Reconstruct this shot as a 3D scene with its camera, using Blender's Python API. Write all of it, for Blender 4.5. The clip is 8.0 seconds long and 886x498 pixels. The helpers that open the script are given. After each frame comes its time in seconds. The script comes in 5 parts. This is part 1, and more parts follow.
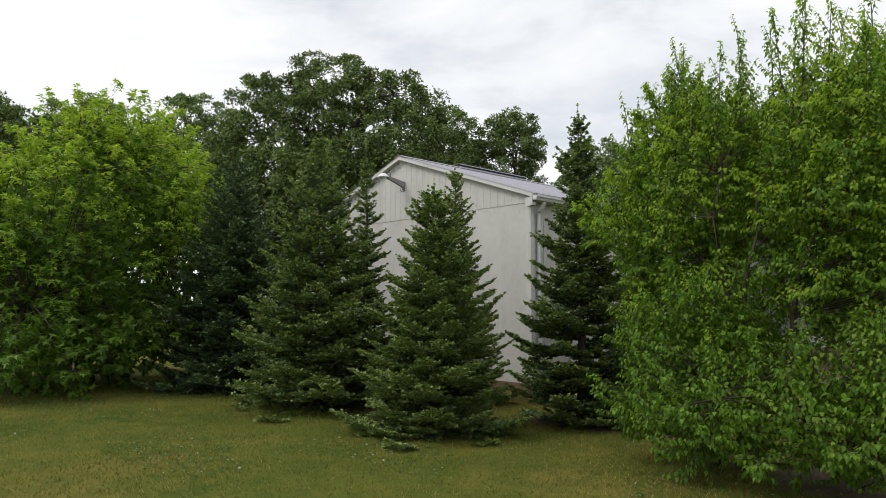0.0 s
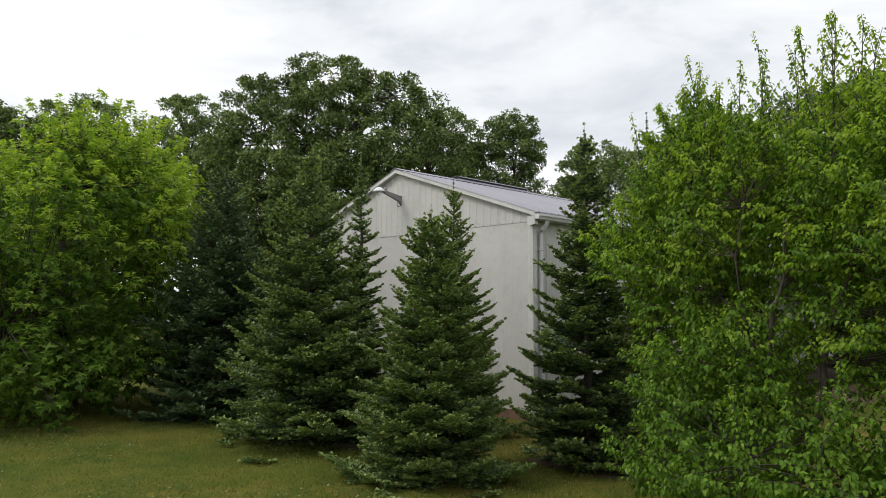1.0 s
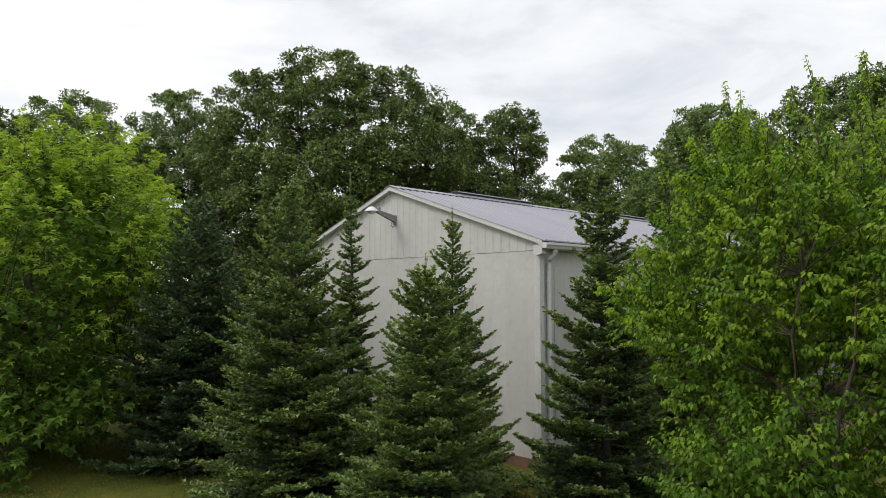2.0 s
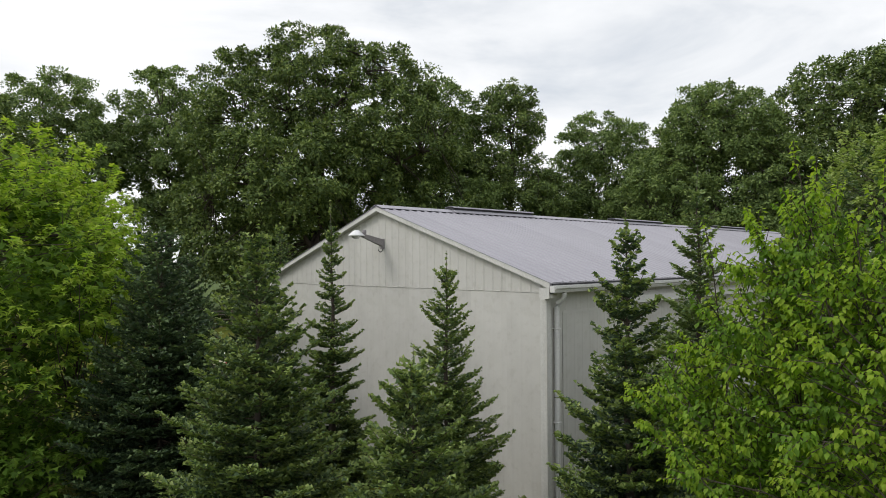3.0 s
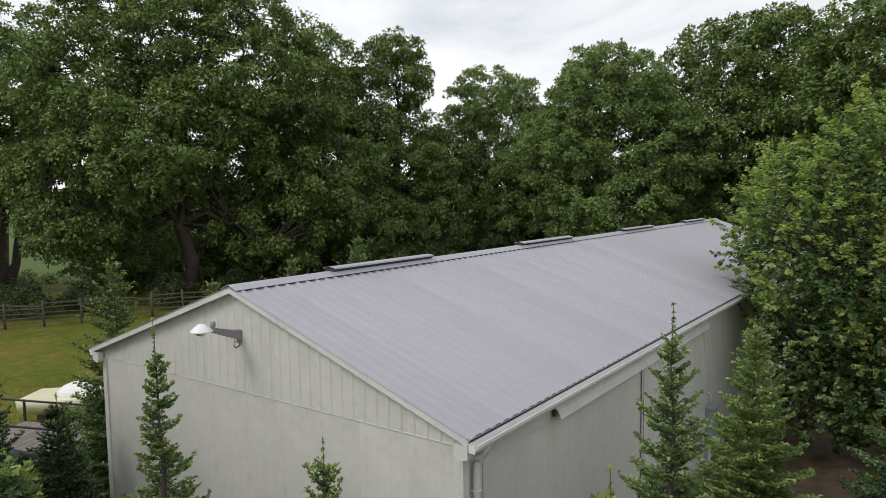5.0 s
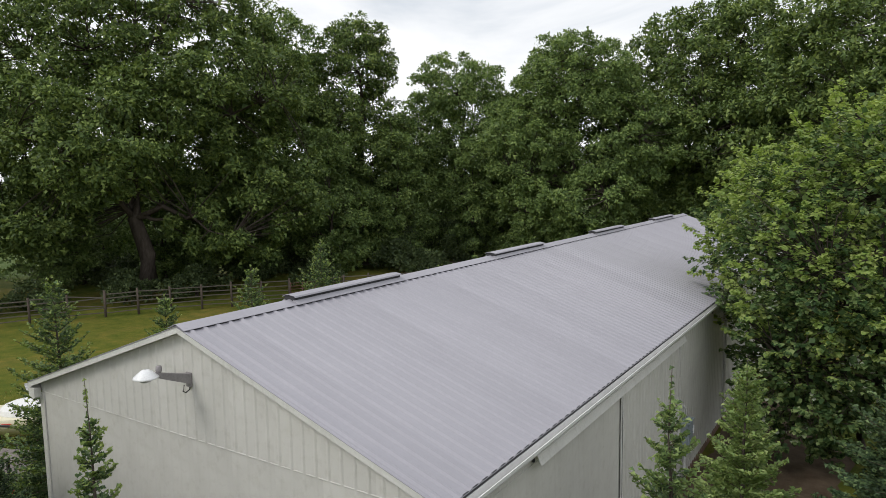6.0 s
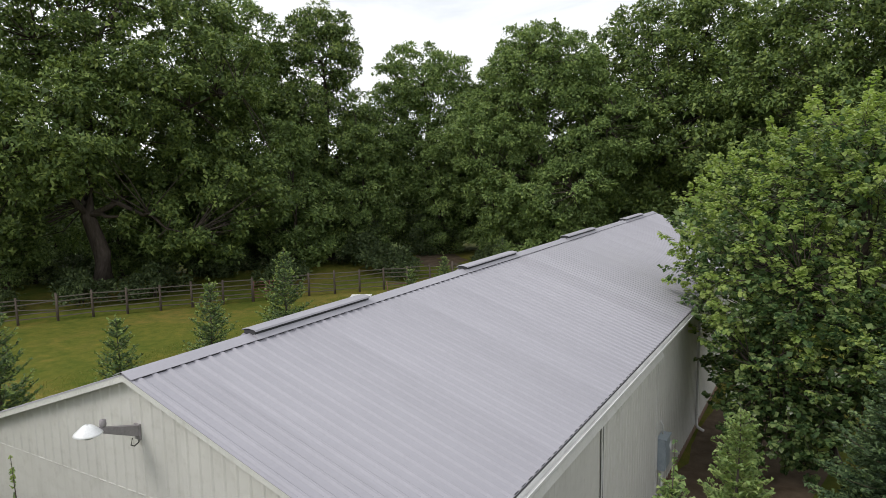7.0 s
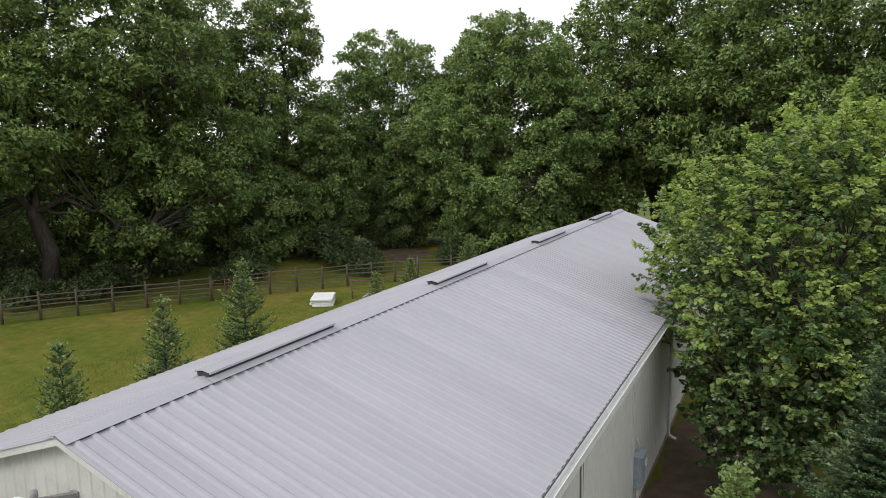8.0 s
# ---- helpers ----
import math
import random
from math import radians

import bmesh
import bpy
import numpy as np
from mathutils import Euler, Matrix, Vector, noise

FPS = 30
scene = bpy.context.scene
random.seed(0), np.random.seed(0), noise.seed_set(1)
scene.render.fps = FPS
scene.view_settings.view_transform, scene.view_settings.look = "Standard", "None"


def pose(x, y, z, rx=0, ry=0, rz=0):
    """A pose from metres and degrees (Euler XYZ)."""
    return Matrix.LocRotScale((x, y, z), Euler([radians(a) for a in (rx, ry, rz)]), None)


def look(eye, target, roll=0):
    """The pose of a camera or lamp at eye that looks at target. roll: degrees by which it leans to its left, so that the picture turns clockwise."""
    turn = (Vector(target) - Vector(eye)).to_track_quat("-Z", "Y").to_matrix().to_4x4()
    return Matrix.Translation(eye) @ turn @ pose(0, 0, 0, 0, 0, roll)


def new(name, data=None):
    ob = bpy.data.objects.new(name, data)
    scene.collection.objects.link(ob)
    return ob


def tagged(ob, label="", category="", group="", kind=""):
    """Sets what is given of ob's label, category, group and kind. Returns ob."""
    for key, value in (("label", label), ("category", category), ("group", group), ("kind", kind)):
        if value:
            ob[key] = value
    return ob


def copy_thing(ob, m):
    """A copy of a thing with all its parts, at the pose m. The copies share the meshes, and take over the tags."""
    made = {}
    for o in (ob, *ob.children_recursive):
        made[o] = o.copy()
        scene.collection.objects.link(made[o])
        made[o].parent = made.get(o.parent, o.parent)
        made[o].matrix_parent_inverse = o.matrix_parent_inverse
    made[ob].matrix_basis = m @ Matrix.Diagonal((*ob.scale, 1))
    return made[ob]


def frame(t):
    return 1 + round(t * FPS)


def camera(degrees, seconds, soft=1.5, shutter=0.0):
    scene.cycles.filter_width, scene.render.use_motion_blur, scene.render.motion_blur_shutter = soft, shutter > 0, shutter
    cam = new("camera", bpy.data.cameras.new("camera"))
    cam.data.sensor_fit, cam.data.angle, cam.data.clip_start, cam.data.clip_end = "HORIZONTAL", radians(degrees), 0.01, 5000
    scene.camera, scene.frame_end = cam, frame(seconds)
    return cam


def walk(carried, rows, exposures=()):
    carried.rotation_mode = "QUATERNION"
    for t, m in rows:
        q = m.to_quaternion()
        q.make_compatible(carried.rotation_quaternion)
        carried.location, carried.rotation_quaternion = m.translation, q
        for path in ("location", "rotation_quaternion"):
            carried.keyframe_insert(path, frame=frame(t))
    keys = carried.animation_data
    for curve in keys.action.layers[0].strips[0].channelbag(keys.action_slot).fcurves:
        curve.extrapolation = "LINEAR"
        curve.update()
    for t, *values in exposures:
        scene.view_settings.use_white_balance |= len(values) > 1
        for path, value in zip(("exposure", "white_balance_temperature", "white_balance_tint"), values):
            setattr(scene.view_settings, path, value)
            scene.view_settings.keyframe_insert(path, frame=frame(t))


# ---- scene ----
cam = camera(66.7, 8.0, soft=0.8)
PATH = [
    (0, (9.649, -11.861, 1.949), (8.204, -10.488, 2.112), 0.1),
    (0.5, (9.452, -11.666, 2.186), (8.008, -10.292, 2.348), 0.1),
    (1, (9.186, -11.396, 2.482), (7.743, -10.02, 2.641), 0.2),
    (1.5, (8.798, -10.996, 2.879), (7.354, -9.62, 3.032), -0.0),
    (3, (7.17, -9.353, 4.792), (5.732, -7.963, 4.825), -0.3),
    (3.5, (6.562, -8.726, 5.53), (5.145, -7.314, 5.511), -0.5),
    (4, (5.868, -8.025, 6.275), (4.524, -6.546, 6.201), -0.5),
    (4.5, (5.314, -7.393, 6.898), (4.056, -5.843, 6.777), -0.7),
    (5, (4.856, -6.888, 7.395), (3.675, -5.282, 7.233), -0.8),
    (6.5, (4.013, -5.874, 8.354), (2.958, -4.191, 8.118), -1.0),
    (7, (3.727, -5.534, 8.662), (2.723, -3.824, 8.404), -1.0),
    (7.5, (3.445, -5.179, 8.958), (2.491, -3.444, 8.677), -0.9),
    (8, (3.165, -4.815, 9.251), (2.26, -3.058, 8.947), -0.9),
]
walk(cam, [(t, look(eye, target, roll)) for t, eye, target, roll in PATH], [(0.0, 0.0), (4.5, 0.0), (6.5, 0.1), (8.0, 0.28)])

# ---------------------------------------------------------------- light
SUN_DIR = Vector((-0.45, -0.75, 0.85)).normalized()   # towards the veiled sun
world = bpy.data.worlds.new("overcast_sky")
scene.world = world
world.use_nodes = True
wn, wl = world.node_tree.nodes, world.node_tree.links
wn.clear()
w_out = wn.new("ShaderNodeOutputWorld")
w_mix = wn.new("ShaderNodeMixShader")
w_sky = wn.new("ShaderNodeTexSky")
w_sky.sky_type = "NISHITA"
w_sky.sun_disc = False
w_sky.sun_elevation = math.asin(SUN_DIR.z)
w_sky.sun_rotation = math.atan2(SUN_DIR.x, SUN_DIR.y)
w_blue = wn.new("ShaderNodeBackground")
w_blue.inputs["Strength"].default_value = 0.12
w_cloud = wn.new("ShaderNodeBackground")
w_cloud.inputs["Strength"].default_value = 1.02
w_geo = wn.new("ShaderNodeTexCoord")
w_map = wn.new("ShaderNodeMapping")
w_map.inputs["Scale"].default_value = (1.0, 1.0, 3.2)
w_map.inputs["Rotation"].default_value = (0.0, 0.12, 0.5)
w_n1 = wn.new("ShaderNodeTexNoise")
w_n1.inputs["Scale"].default_value = 2.1
w_n1.inputs["Detail"].default_value = 6.0
w_n1.inputs["Roughness"].default_value = 0.55
w_n1.inputs["Distortion"].default_value = 0.4
w_r1 = wn.new("ShaderNodeValToRGB")
w_r1.color_ramp.elements[0].position = 0.33
w_r1.color_ramp.elements[0].color = (0.75, 0.785, 0.83, 1)
w_r1.color_ramp.elements[1].position = 0.56
w_r1.color_ramp.elements[1].color = (1.02, 1.03, 1.05, 1)
w_r2 = wn.new("ShaderNodeMapRange")
w_r2.inputs["From Min"].default_value = 0.25
w_r2.inputs["From Max"].default_value = 0.45
w_r2.inputs["To Min"].default_value = 0.72
w_r2.inputs["To Max"].default_value = 0.97
wl.new(w_geo.outputs["Generated"], w_map.inputs["Vector"])
wl.new(w_map.outputs["Vector"], w_n1.inputs["Vector"])
wl.new(w_n1.outputs["Fac"], w_r1.inputs["Fac"])
wl.new(w_n1.outputs["Fac"], w_r2.inputs["Value"])
wl.new(w_sky.outputs["Color"], w_blue.inputs["Color"])
wl.new(w_r1.outputs["Color"], w_cloud.inputs["Color"])
wl.new(w_r2.outputs["Result"], w_mix.inputs["Fac"])
wl.new(w_blue.outputs["Background"], w_mix.inputs[1])
wl.new(w_cloud.outputs["Background"], w_mix.inputs[2])
wl.new(w_mix.outputs["Shader"], w_out.inputs["Surface"])

sun_data = bpy.data.lights.new("sun", "SUN")
sun_data.energy = 1.35
sun_data.angle = radians(20)
sun_data.color = (1.0, 0.96, 0.9)
sun_ob = new("sun", sun_data)
sun_ob.matrix_world = look(SUN_DIR * 60, (0, 0, 0))


# ---------------------------------------------------------------- materials
def base_mat(name):
    m = bpy.data.materials.new(name)
    m.use_nodes = True
    nodes, links = m.node_tree.nodes, m.node_tree.links
    return m, nodes, links, nodes["Principled BSDF"]


def noise_node(nodes, links, scale, detail=4.0, rough=0.55, coord="Object", stretch=(1, 1, 1)):
    tc = nodes.new("ShaderNodeTexCoord")
    mp = nodes.new("ShaderNodeMapping")
    mp.inputs["Scale"].default_value = stretch
    n = nodes.new("ShaderNodeTexNoise")
    n.inputs["Scale"].default_value = scale
    n.inputs["Detail"].default_value = detail
    n.inputs["Roughness"].default_value = rough
    links.new(tc.outputs[coord], mp.inputs["Vector"])
    links.new(mp.outputs["Vector"], n.inputs["Vector"])
    return n


def ramp(nodes, links, source, stops):
    r = nodes.new("ShaderNodeValToRGB")
    while len(r.color_ramp.elements) < len(stops):
        r.color_ramp.elements.new(0.5)
    for e, (p, c) in zip(r.color_ramp.elements, stops):
        e.position = p
        e.color = (*c, 1)
    links.new(source, r.inputs["Fac"])
    return r


def mix_col(nodes, links, fac, a, b, mode="MIX"):
    m = nodes.new("ShaderNodeMix")
    m.data_type = "RGBA"
    m.blend_type = mode
    for sock, v in ((m.inputs["Factor"], fac), (m.inputs["A"], a), (m.inputs["B"], b)):
        if isinstance(v, (int, float)):
            sock.default_value = v
        elif isinstance(v, tuple):
            sock.default_value = (*v, 1)
        else:
            links.new(v, sock)
    return m.outputs["Result"]


def bump(nodes, links, height, strength, dist, bsdf):
    b = nodes.new("ShaderNodeBump")
    b.inputs["Strength"].default_value = strength
    b.inputs["Distance"].default_value = dist
    links.new(height, b.inputs["Height"])
    links.new(b.outputs["Normal"], bsdf.inputs["Normal"])


def surface(name, c1, c2, rough=0.6, metal=0.0, scale=3.0, fine=40.0, bump_d=0.002, spec=0.5,
            stretch=(1, 1, 1), streak=0.0, piece=0.0, grain=0.7):
    """Two scales of variation between c1 and c2, fine relief; streak: dirt that runs down; piece: tone from piece to piece."""
    m, nodes, links, b = base_mat(name)
    big = noise_node(nodes, links, scale, 5.0, 0.6, "Object", stretch)
    small = noise_node(nodes, links, fine, 3.0, 0.6, "Object", stretch)
    col = ramp(nodes, links, big.outputs["Fac"], [(0.32, c1), (0.68, c2)]).outputs["Color"]
    dark = ramp(nodes, links, small.outputs["Fac"], [(0.3, (0.86, 0.86, 0.86)), (0.7, (1.06, 1.06, 1.06))])
    col = mix_col(nodes, links, grain, col, dark.outputs["Color"], "MULTIPLY")
    if streak:
        st = noise_node(nodes, links, 1.0, 6.0, 0.65, "Object", (5.0, 5.0, 0.22))
        sm = ramp(nodes, links, st.outputs["Fac"], [(0.52, (1, 1, 1)), (0.72, (0.62, 0.6, 0.55))])
        col = mix_col(nodes, links, streak, col, sm.outputs["Color"], "MULTIPLY")
    if piece:
        oi = nodes.new("ShaderNodeObjectInfo")
        pr = ramp(nodes, links, oi.outputs["Random"], [(0.0, (1 - piece,) * 3), (1.0, (1 + piece,) * 3)])
        col = mix_col(nodes, links, 1.0, col, pr.outputs["Color"], "MULTIPLY")
    links.new(col, b.inputs["Base Color"])
    rr = nodes.new("ShaderNodeMapRange")
    rr.inputs["To Min"].default_value = max(rough - 0.1, 0.05)
    rr.inputs["To Max"].default_value = min(rough + 0.12, 1.0)
    links.new(big.outputs["Fac"], rr.inputs["Value"])
    links.new(rr.outputs["Result"], b.inputs["Roughness"])
    b.inputs["Metallic"].default_value = metal
    b.inputs["Specular IOR Level"].default_value = spec
    bump(nodes, links, small.outputs["Fac"], 0.5, bump_d, b)
    return m


def leaf_mat(name, stops, trans=0.35, rough=0.5, patch=0.12, glow=(1.25, 1.3, 0.7)):
    """Leaf tissue: tone from leaf to leaf and from bough to bough, and light shining through."""
    m, nodes, links, b = base_mat(name)
    geo = nodes.new("ShaderNodeNewGeometry")
    big = noise_node(nodes, links, 0.55, 3.0, 0.6)
    add = nodes.new("ShaderNodeMath")
    add.operation = "MULTIPLY_ADD"
    add.inputs[1].default_value = patch * 6
    add.inputs[2].default_value = -patch * 3
    links.new(big.outputs["Fac"], add.inputs[0])
    tot = nodes.new("ShaderNodeMath")
    tot.operation = "ADD"
    links.new(geo.outputs["Random Per Island"], tot.inputs[0])
    links.new(add.outputs[0], tot.inputs[1])
    col = ramp(nodes, links, tot.outputs[0], stops).outputs["Color"]
    links.new(col, b.inputs["Base Color"])
    b.inputs["Roughness"].default_value = rough
    b.inputs["Specular IOR Level"].default_value = 0.2
    tr = nodes.new("ShaderNodeBsdfTranslucent")
    tcol = mix_col(nodes, links, 1.0, col, glow, "MULTIPLY")
    links.new(tcol, tr.inputs["Color"])
    mx = nodes.new("ShaderNodeMixShader")
    mx.inputs["Fac"].default_value = trans
    links.new(b.outputs["BSDF"], mx.inputs[1])
    links.new(tr.outputs["BSDF"], mx.inputs[2])
    links.new(mx.outputs["Shader"], nodes["Material Output"].inputs["Surface"])
    return m


def bark_mat(name, c1, c2):
    return surface(name, c1, c2, rough=0.9, scale=1.6, fine=14.0, bump_d=0.03, spec=0.2, stretch=(4, 4, 0.8))


def ground_mat():
    m, nodes, links, b = base_mat("mown_grass")
    n1 = noise_node(nodes, links, 0.22, 5.0, 0.6)
    n2 = noise_node(nodes, links, 1.7, 5.0, 0.65)
    n3 = noise_node(nodes, links, 30.0, 4.0, 0.7)
    c = ramp(nodes, links, n1.outputs["Fac"], [(0.3, (0.082, 0.112, 0.020)), (0.5, (0.130, 0.136, 0.028)), (0.68, (0.190, 0.155, 0.046))]).outputs["Color"]
    d = ramp(nodes, links, n2.outputs["Fac"], [(0.36, (0.72, 0.85, 0.7)), (0.62, (1.16, 1.08, 1.0)), (0.76, (1.5, 1.22, 1.1))]).outputs["Color"]
    c = mix_col(nodes, links, 1.0, c, d, "MULTIPLY")
    e = ramp(nodes, links, n3.outputs["Fac"], [(0.3, (0.55, 0.58, 0.5)), (0.7, (1.35, 1.35, 1.3))]).outputs["Color"]
    c = mix_col(nodes, links, 0.8, c, e, "MULTIPLY")
    # the pale hay field past the tree line
    geo = nodes.new("ShaderNodeNewGeometry")
    dot = nodes.new("ShaderNodeVectorMath")
    dot.operation = "DOT_PRODUCT"
    dot.inputs[1].default_value = (-0.83, 0.56, 0.0)
    links.new(geo.outputs["Position"], dot.inputs[0])
    far = nodes.new("ShaderNodeMapRange")
    far.inputs["From Min"].default_value = 52.0
    far.inputs["From Max"].default_value = 62.0
    links.new(dot.outputs["Value"], far.inputs["Value"])
    hay = ramp(nodes, links, n1.outputs["Fac"], [(0.3, (0.068, 0.108, 0.032)), (0.7, (0.106, 0.138, 0.046))]).outputs["Color"]
    c = mix_col(nodes, links, far.outputs["Result"], c, hay)
    links.new(c, b.inputs["Base Color"])
    b.inputs["Roughness"].default_value = 0.95
    b.inputs["Specular IOR Level"].default_value = 0.1
    bump(nodes, links, n3.outputs["Fac"], 0.8, 0.03, b)
    return m


M_GROUND = ground_mat()
M_SOIL = surface("soil_and_shade", (0.085, 0.06, 0.04), (0.16, 0.12, 0.085), rough=0.95, scale=2.0, fine=26.0, bump_d=0.02, spec=0.15)
M_SIDING = surface("painted_siding", (0.56, 0.55, 0.52), (0.62, 0.61, 0.58), rough=0.55, scale=0.7, fine=22.0, bump_d=0.0003, stretch=(2.2, 2.2, 0.35), streak=0.3, piece=0.025, grain=0.12)
M_ROOF = surface("painted_roof_steel", (0.315, 0.308, 0.345), (0.365, 0.356, 0.395), rough=0.55, scale=0.5, fine=18.0, bump_d=0.0004, streak=0.0, piece=0.05, grain=0.3)
M_TRIM = surface("white_trim", (0.62, 0.615, 0.59), (0.69, 0.685, 0.66), rough=0.45, scale=1.5, fine=30.0, bump_d=0.0005, streak=0.35)
M_GUTTER = surface("white_gutter", (0.66, 0.66, 0.65), (0.74, 0.74, 0.73), rough=0.35, scale=2.0, fine=30.0, bump_d=0.0004)
M_DARK = surface("dark_foam_and_gap", (0.025, 0.025, 0.028), (0.05, 0.05, 0.055), rough=0.8, scale=6.0)
M_SKIRT = surface("brown_skirt_board", (0.14, 0.075, 0.05), (0.22, 0.13, 0.09), rough=0.8, scale=3.0)
M_LAMPARM = surface("weathered_grey_arm", (0.21, 0.195, 0.20), (0.29, 0.27, 0.275), rough=0.6, scale=5.0)
M_SHADE = surface("white_enamel_shade", (0.74, 0.75, 0.76), (0.82, 0.83, 0.84), rough=0.3, scale=6.0)
M_BOX = surface("blue_grey_enamel", (0.27, 0.32, 0.36), (0.34, 0.39, 0.43), rough=0.45, scale=5.0)
M_RAIL = surface("weathered_rail", (0.085, 0.072, 0.06), (0.16, 0.14, 0.12), rough=0.85, scale=3.0, stretch=(1, 1, 6))
M_POST = surface("weathered_post", (0.06, 0.045, 0.035), (0.11, 0.088, 0.07), rough=0.9, scale=4.0, stretch=(3, 3, 0.6))
M_RUST = surface("rusty_red_steel", (0.13, 0.06, 0.05), (0.2, 0.1, 0.085), rough=0.8, scale=7.0)
M_WHITE = surface("white_board", (0.74, 0.74, 0.73), (0.82, 0.82, 0.81), rough=0.5, scale=2.0)
M_CREAM = surface("cream_gelcoat", (0.66, 0.62, 0.42), (0.74, 0.70, 0.52), rough=0.35, scale=2.0)
M_PLANK = surface("grey_deck_plank", (0.15, 0.13, 0.12), (0.24, 0.215, 0.2), rough=0.9, scale=3.0, stretch=(1, 7, 1), piece=0.15)
M_BLACK = surface("black_steel", (0.018, 0.018, 0.02), (0.035, 0.035, 0.036), rough=0.5, scale=8.0)
M_RED = surface("red_plastic", (0.55, 0.03, 0.025), (0.65, 0.05, 0.04), rough=0.4, scale=8.0)
M_PALE = surface("pale_weathered_metal", (0.46, 0.46, 0.44), (0.6, 0.6, 0.58), rough=0.6, scale=6.0)
M_BARK = bark_mat("grey_brown_bark", (0.05, 0.04, 0.033), (0.115, 0.095, 0.08))
M_TWIG = surface("brown_twig", (0.06, 0.045, 0.03), (0.12, 0.09, 0.06), rough=0.85, scale=9.0)
M_NEEDLE_DARK = leaf_mat("dark_needles", [(0.0, (0.0308, 0.0560, 0.0311)), (0.5, (0.0685, 0.1119, 0.0605)), (1.0, (0.1303, 0.1910, 0.0951))], trans=0.12, rough=0.55)
M_NEEDLE = leaf_mat("green_needles", [(0.0, (0.0430, 0.0752, 0.0355)), (0.5, (0.1005, 0.1602, 0.0693)), (1.0, (0.1975, 0.2696, 0.1160))], trans=0.15, rough=0.55)
M_NEEDLE_NEW = leaf_mat("new_needles", [(0.0, (0.1200, 0.1866, 0.0500)), (0.5, (0.2039, 0.2799, 0.0800)), (1.0, (0.2999, 0.3622, 0.1180))], trans=0.2, rough=0.55)
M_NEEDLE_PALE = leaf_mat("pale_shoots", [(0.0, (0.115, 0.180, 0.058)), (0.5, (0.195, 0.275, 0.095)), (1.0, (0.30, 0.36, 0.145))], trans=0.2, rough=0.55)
M_MAPLE = leaf_mat("maple_leaf", [(0.0, (0.0475, 0.1003, 0.0137)), (0.5, (0.1045, 0.1956, 0.0253)), (1.0, (0.1996, 0.311, 0.0475))], trans=0.4)
M_MAPLE_YOUNG_LIT = leaf_mat("young_lit_maple_leaf", [(0.0, (0.2268, 0.3564, 0.0378)), (0.6, (0.3456, 0.4752, 0.0648)), (1.0, (0.4536, 0.54, 0.0972))], trans=0.45)
M_MAPLE_B = leaf_mat("silver_maple_leaf", [(0.0, (0.0348, 0.0736, 0.0281)), (0.5, (0.1113, 0.1839, 0.0666)), (0.97, (0.2710, 0.3485, 0.1344)), (1.0, (0.4066, 0.4453, 0.3585))], trans=0.35, glow=(1.15, 1.15, 0.8))
M_MAPLE_B_YOUNG_LIT = leaf_mat("young_lit_silver_maple_leaf", [(0.0, (0.2360, 0.3386, 0.0923)), (1.0, (0.3899, 0.4617, 0.1601))], trans=0.35)
M_MULB = leaf_mat("heart_leaf", [(0.0, (0.0672, 0.1429, 0.0145)), (0.5, (0.1286, 0.2418, 0.0242)), (1.0, (0.2350, 0.3736, 0.0435))], trans=0.45)
M_MULB_YOUNG_LIT = leaf_mat("young_lit_heart_leaf", [(0.0, (0.1971, 0.3351, 0.0246)), (1.0, (0.3548, 0.4731, 0.0542))], trans=0.5)
M_OAK = leaf_mat("oak_leaf", [(0.0, (0.0584, 0.0918, 0.0328)), (0.5, (0.1336, 0.2003, 0.0602)), (1.0, (0.2503, 0.3181, 0.0894))], trans=0.22, glow=(1.15, 1.15, 0.8))
M_OAK_B = leaf_mat("ash_leaf", [(0.0, (0.0840, 0.1296, 0.0479)), (0.5, (0.1704, 0.2520, 0.0844)), (1.0, (0.2880, 0.3720, 0.1197))], trans=0.3, glow=(1.15, 1.15, 0.8))
M_SHRUB = leaf_mat("shrub_leaf", [(0.0, (0.0450, 0.0690, 0.0330)), (0.5, (0.0825, 0.1170, 0.0510)), (1.0, (0.1350, 0.1770, 0.0690))], trans=0.3, glow=(1.15, 1.15, 0.8))
M_BLADE = leaf_mat("grass_blade", [(0.0, (0.075, 0.115, 0.017)), (0.45, (0.150, 0.168, 0.032)), (0.8, (0.235, 0.205, 0.055)), (1.0, (0.36, 0.32, 0.13))], trans=0.3, rough=0.7, patch=0.2)
M_CLOVER = leaf_mat("clover_leaf", [(0.0, (0.05, 0.12, 0.022)), (0.9, (0.085, 0.175, 0.032)), (1.0, (0.5, 0.5, 0.42))], trans=0.3, rough=0.7, patch=0.0)
M_FARWOOD = leaf_mat("far_wood_leaf", [(0.0, (0.05, 0.075, 0.04)), (1.0, (0.10, 0.13, 0.07))], trans=0.1)


# ---------------------------------------------------------------- building helpers
def thing(name, label, category, at=(0, 0, 0), group="", kind=""):
    ob = new(name)
    ob.empty_display_size = 0.2
    ob.location = at
    return tagged(ob, label, category, group, kind)


def part(name, bm, material, parent, label="", kind=""):
    me = bpy.data.meshes.new(name)
    bm.to_mesh(me)
    bm.free()
    me.materials.append(material)
    ob = new(name, me)
    ob.parent = parent
    return tagged(ob, label, kind=kind)


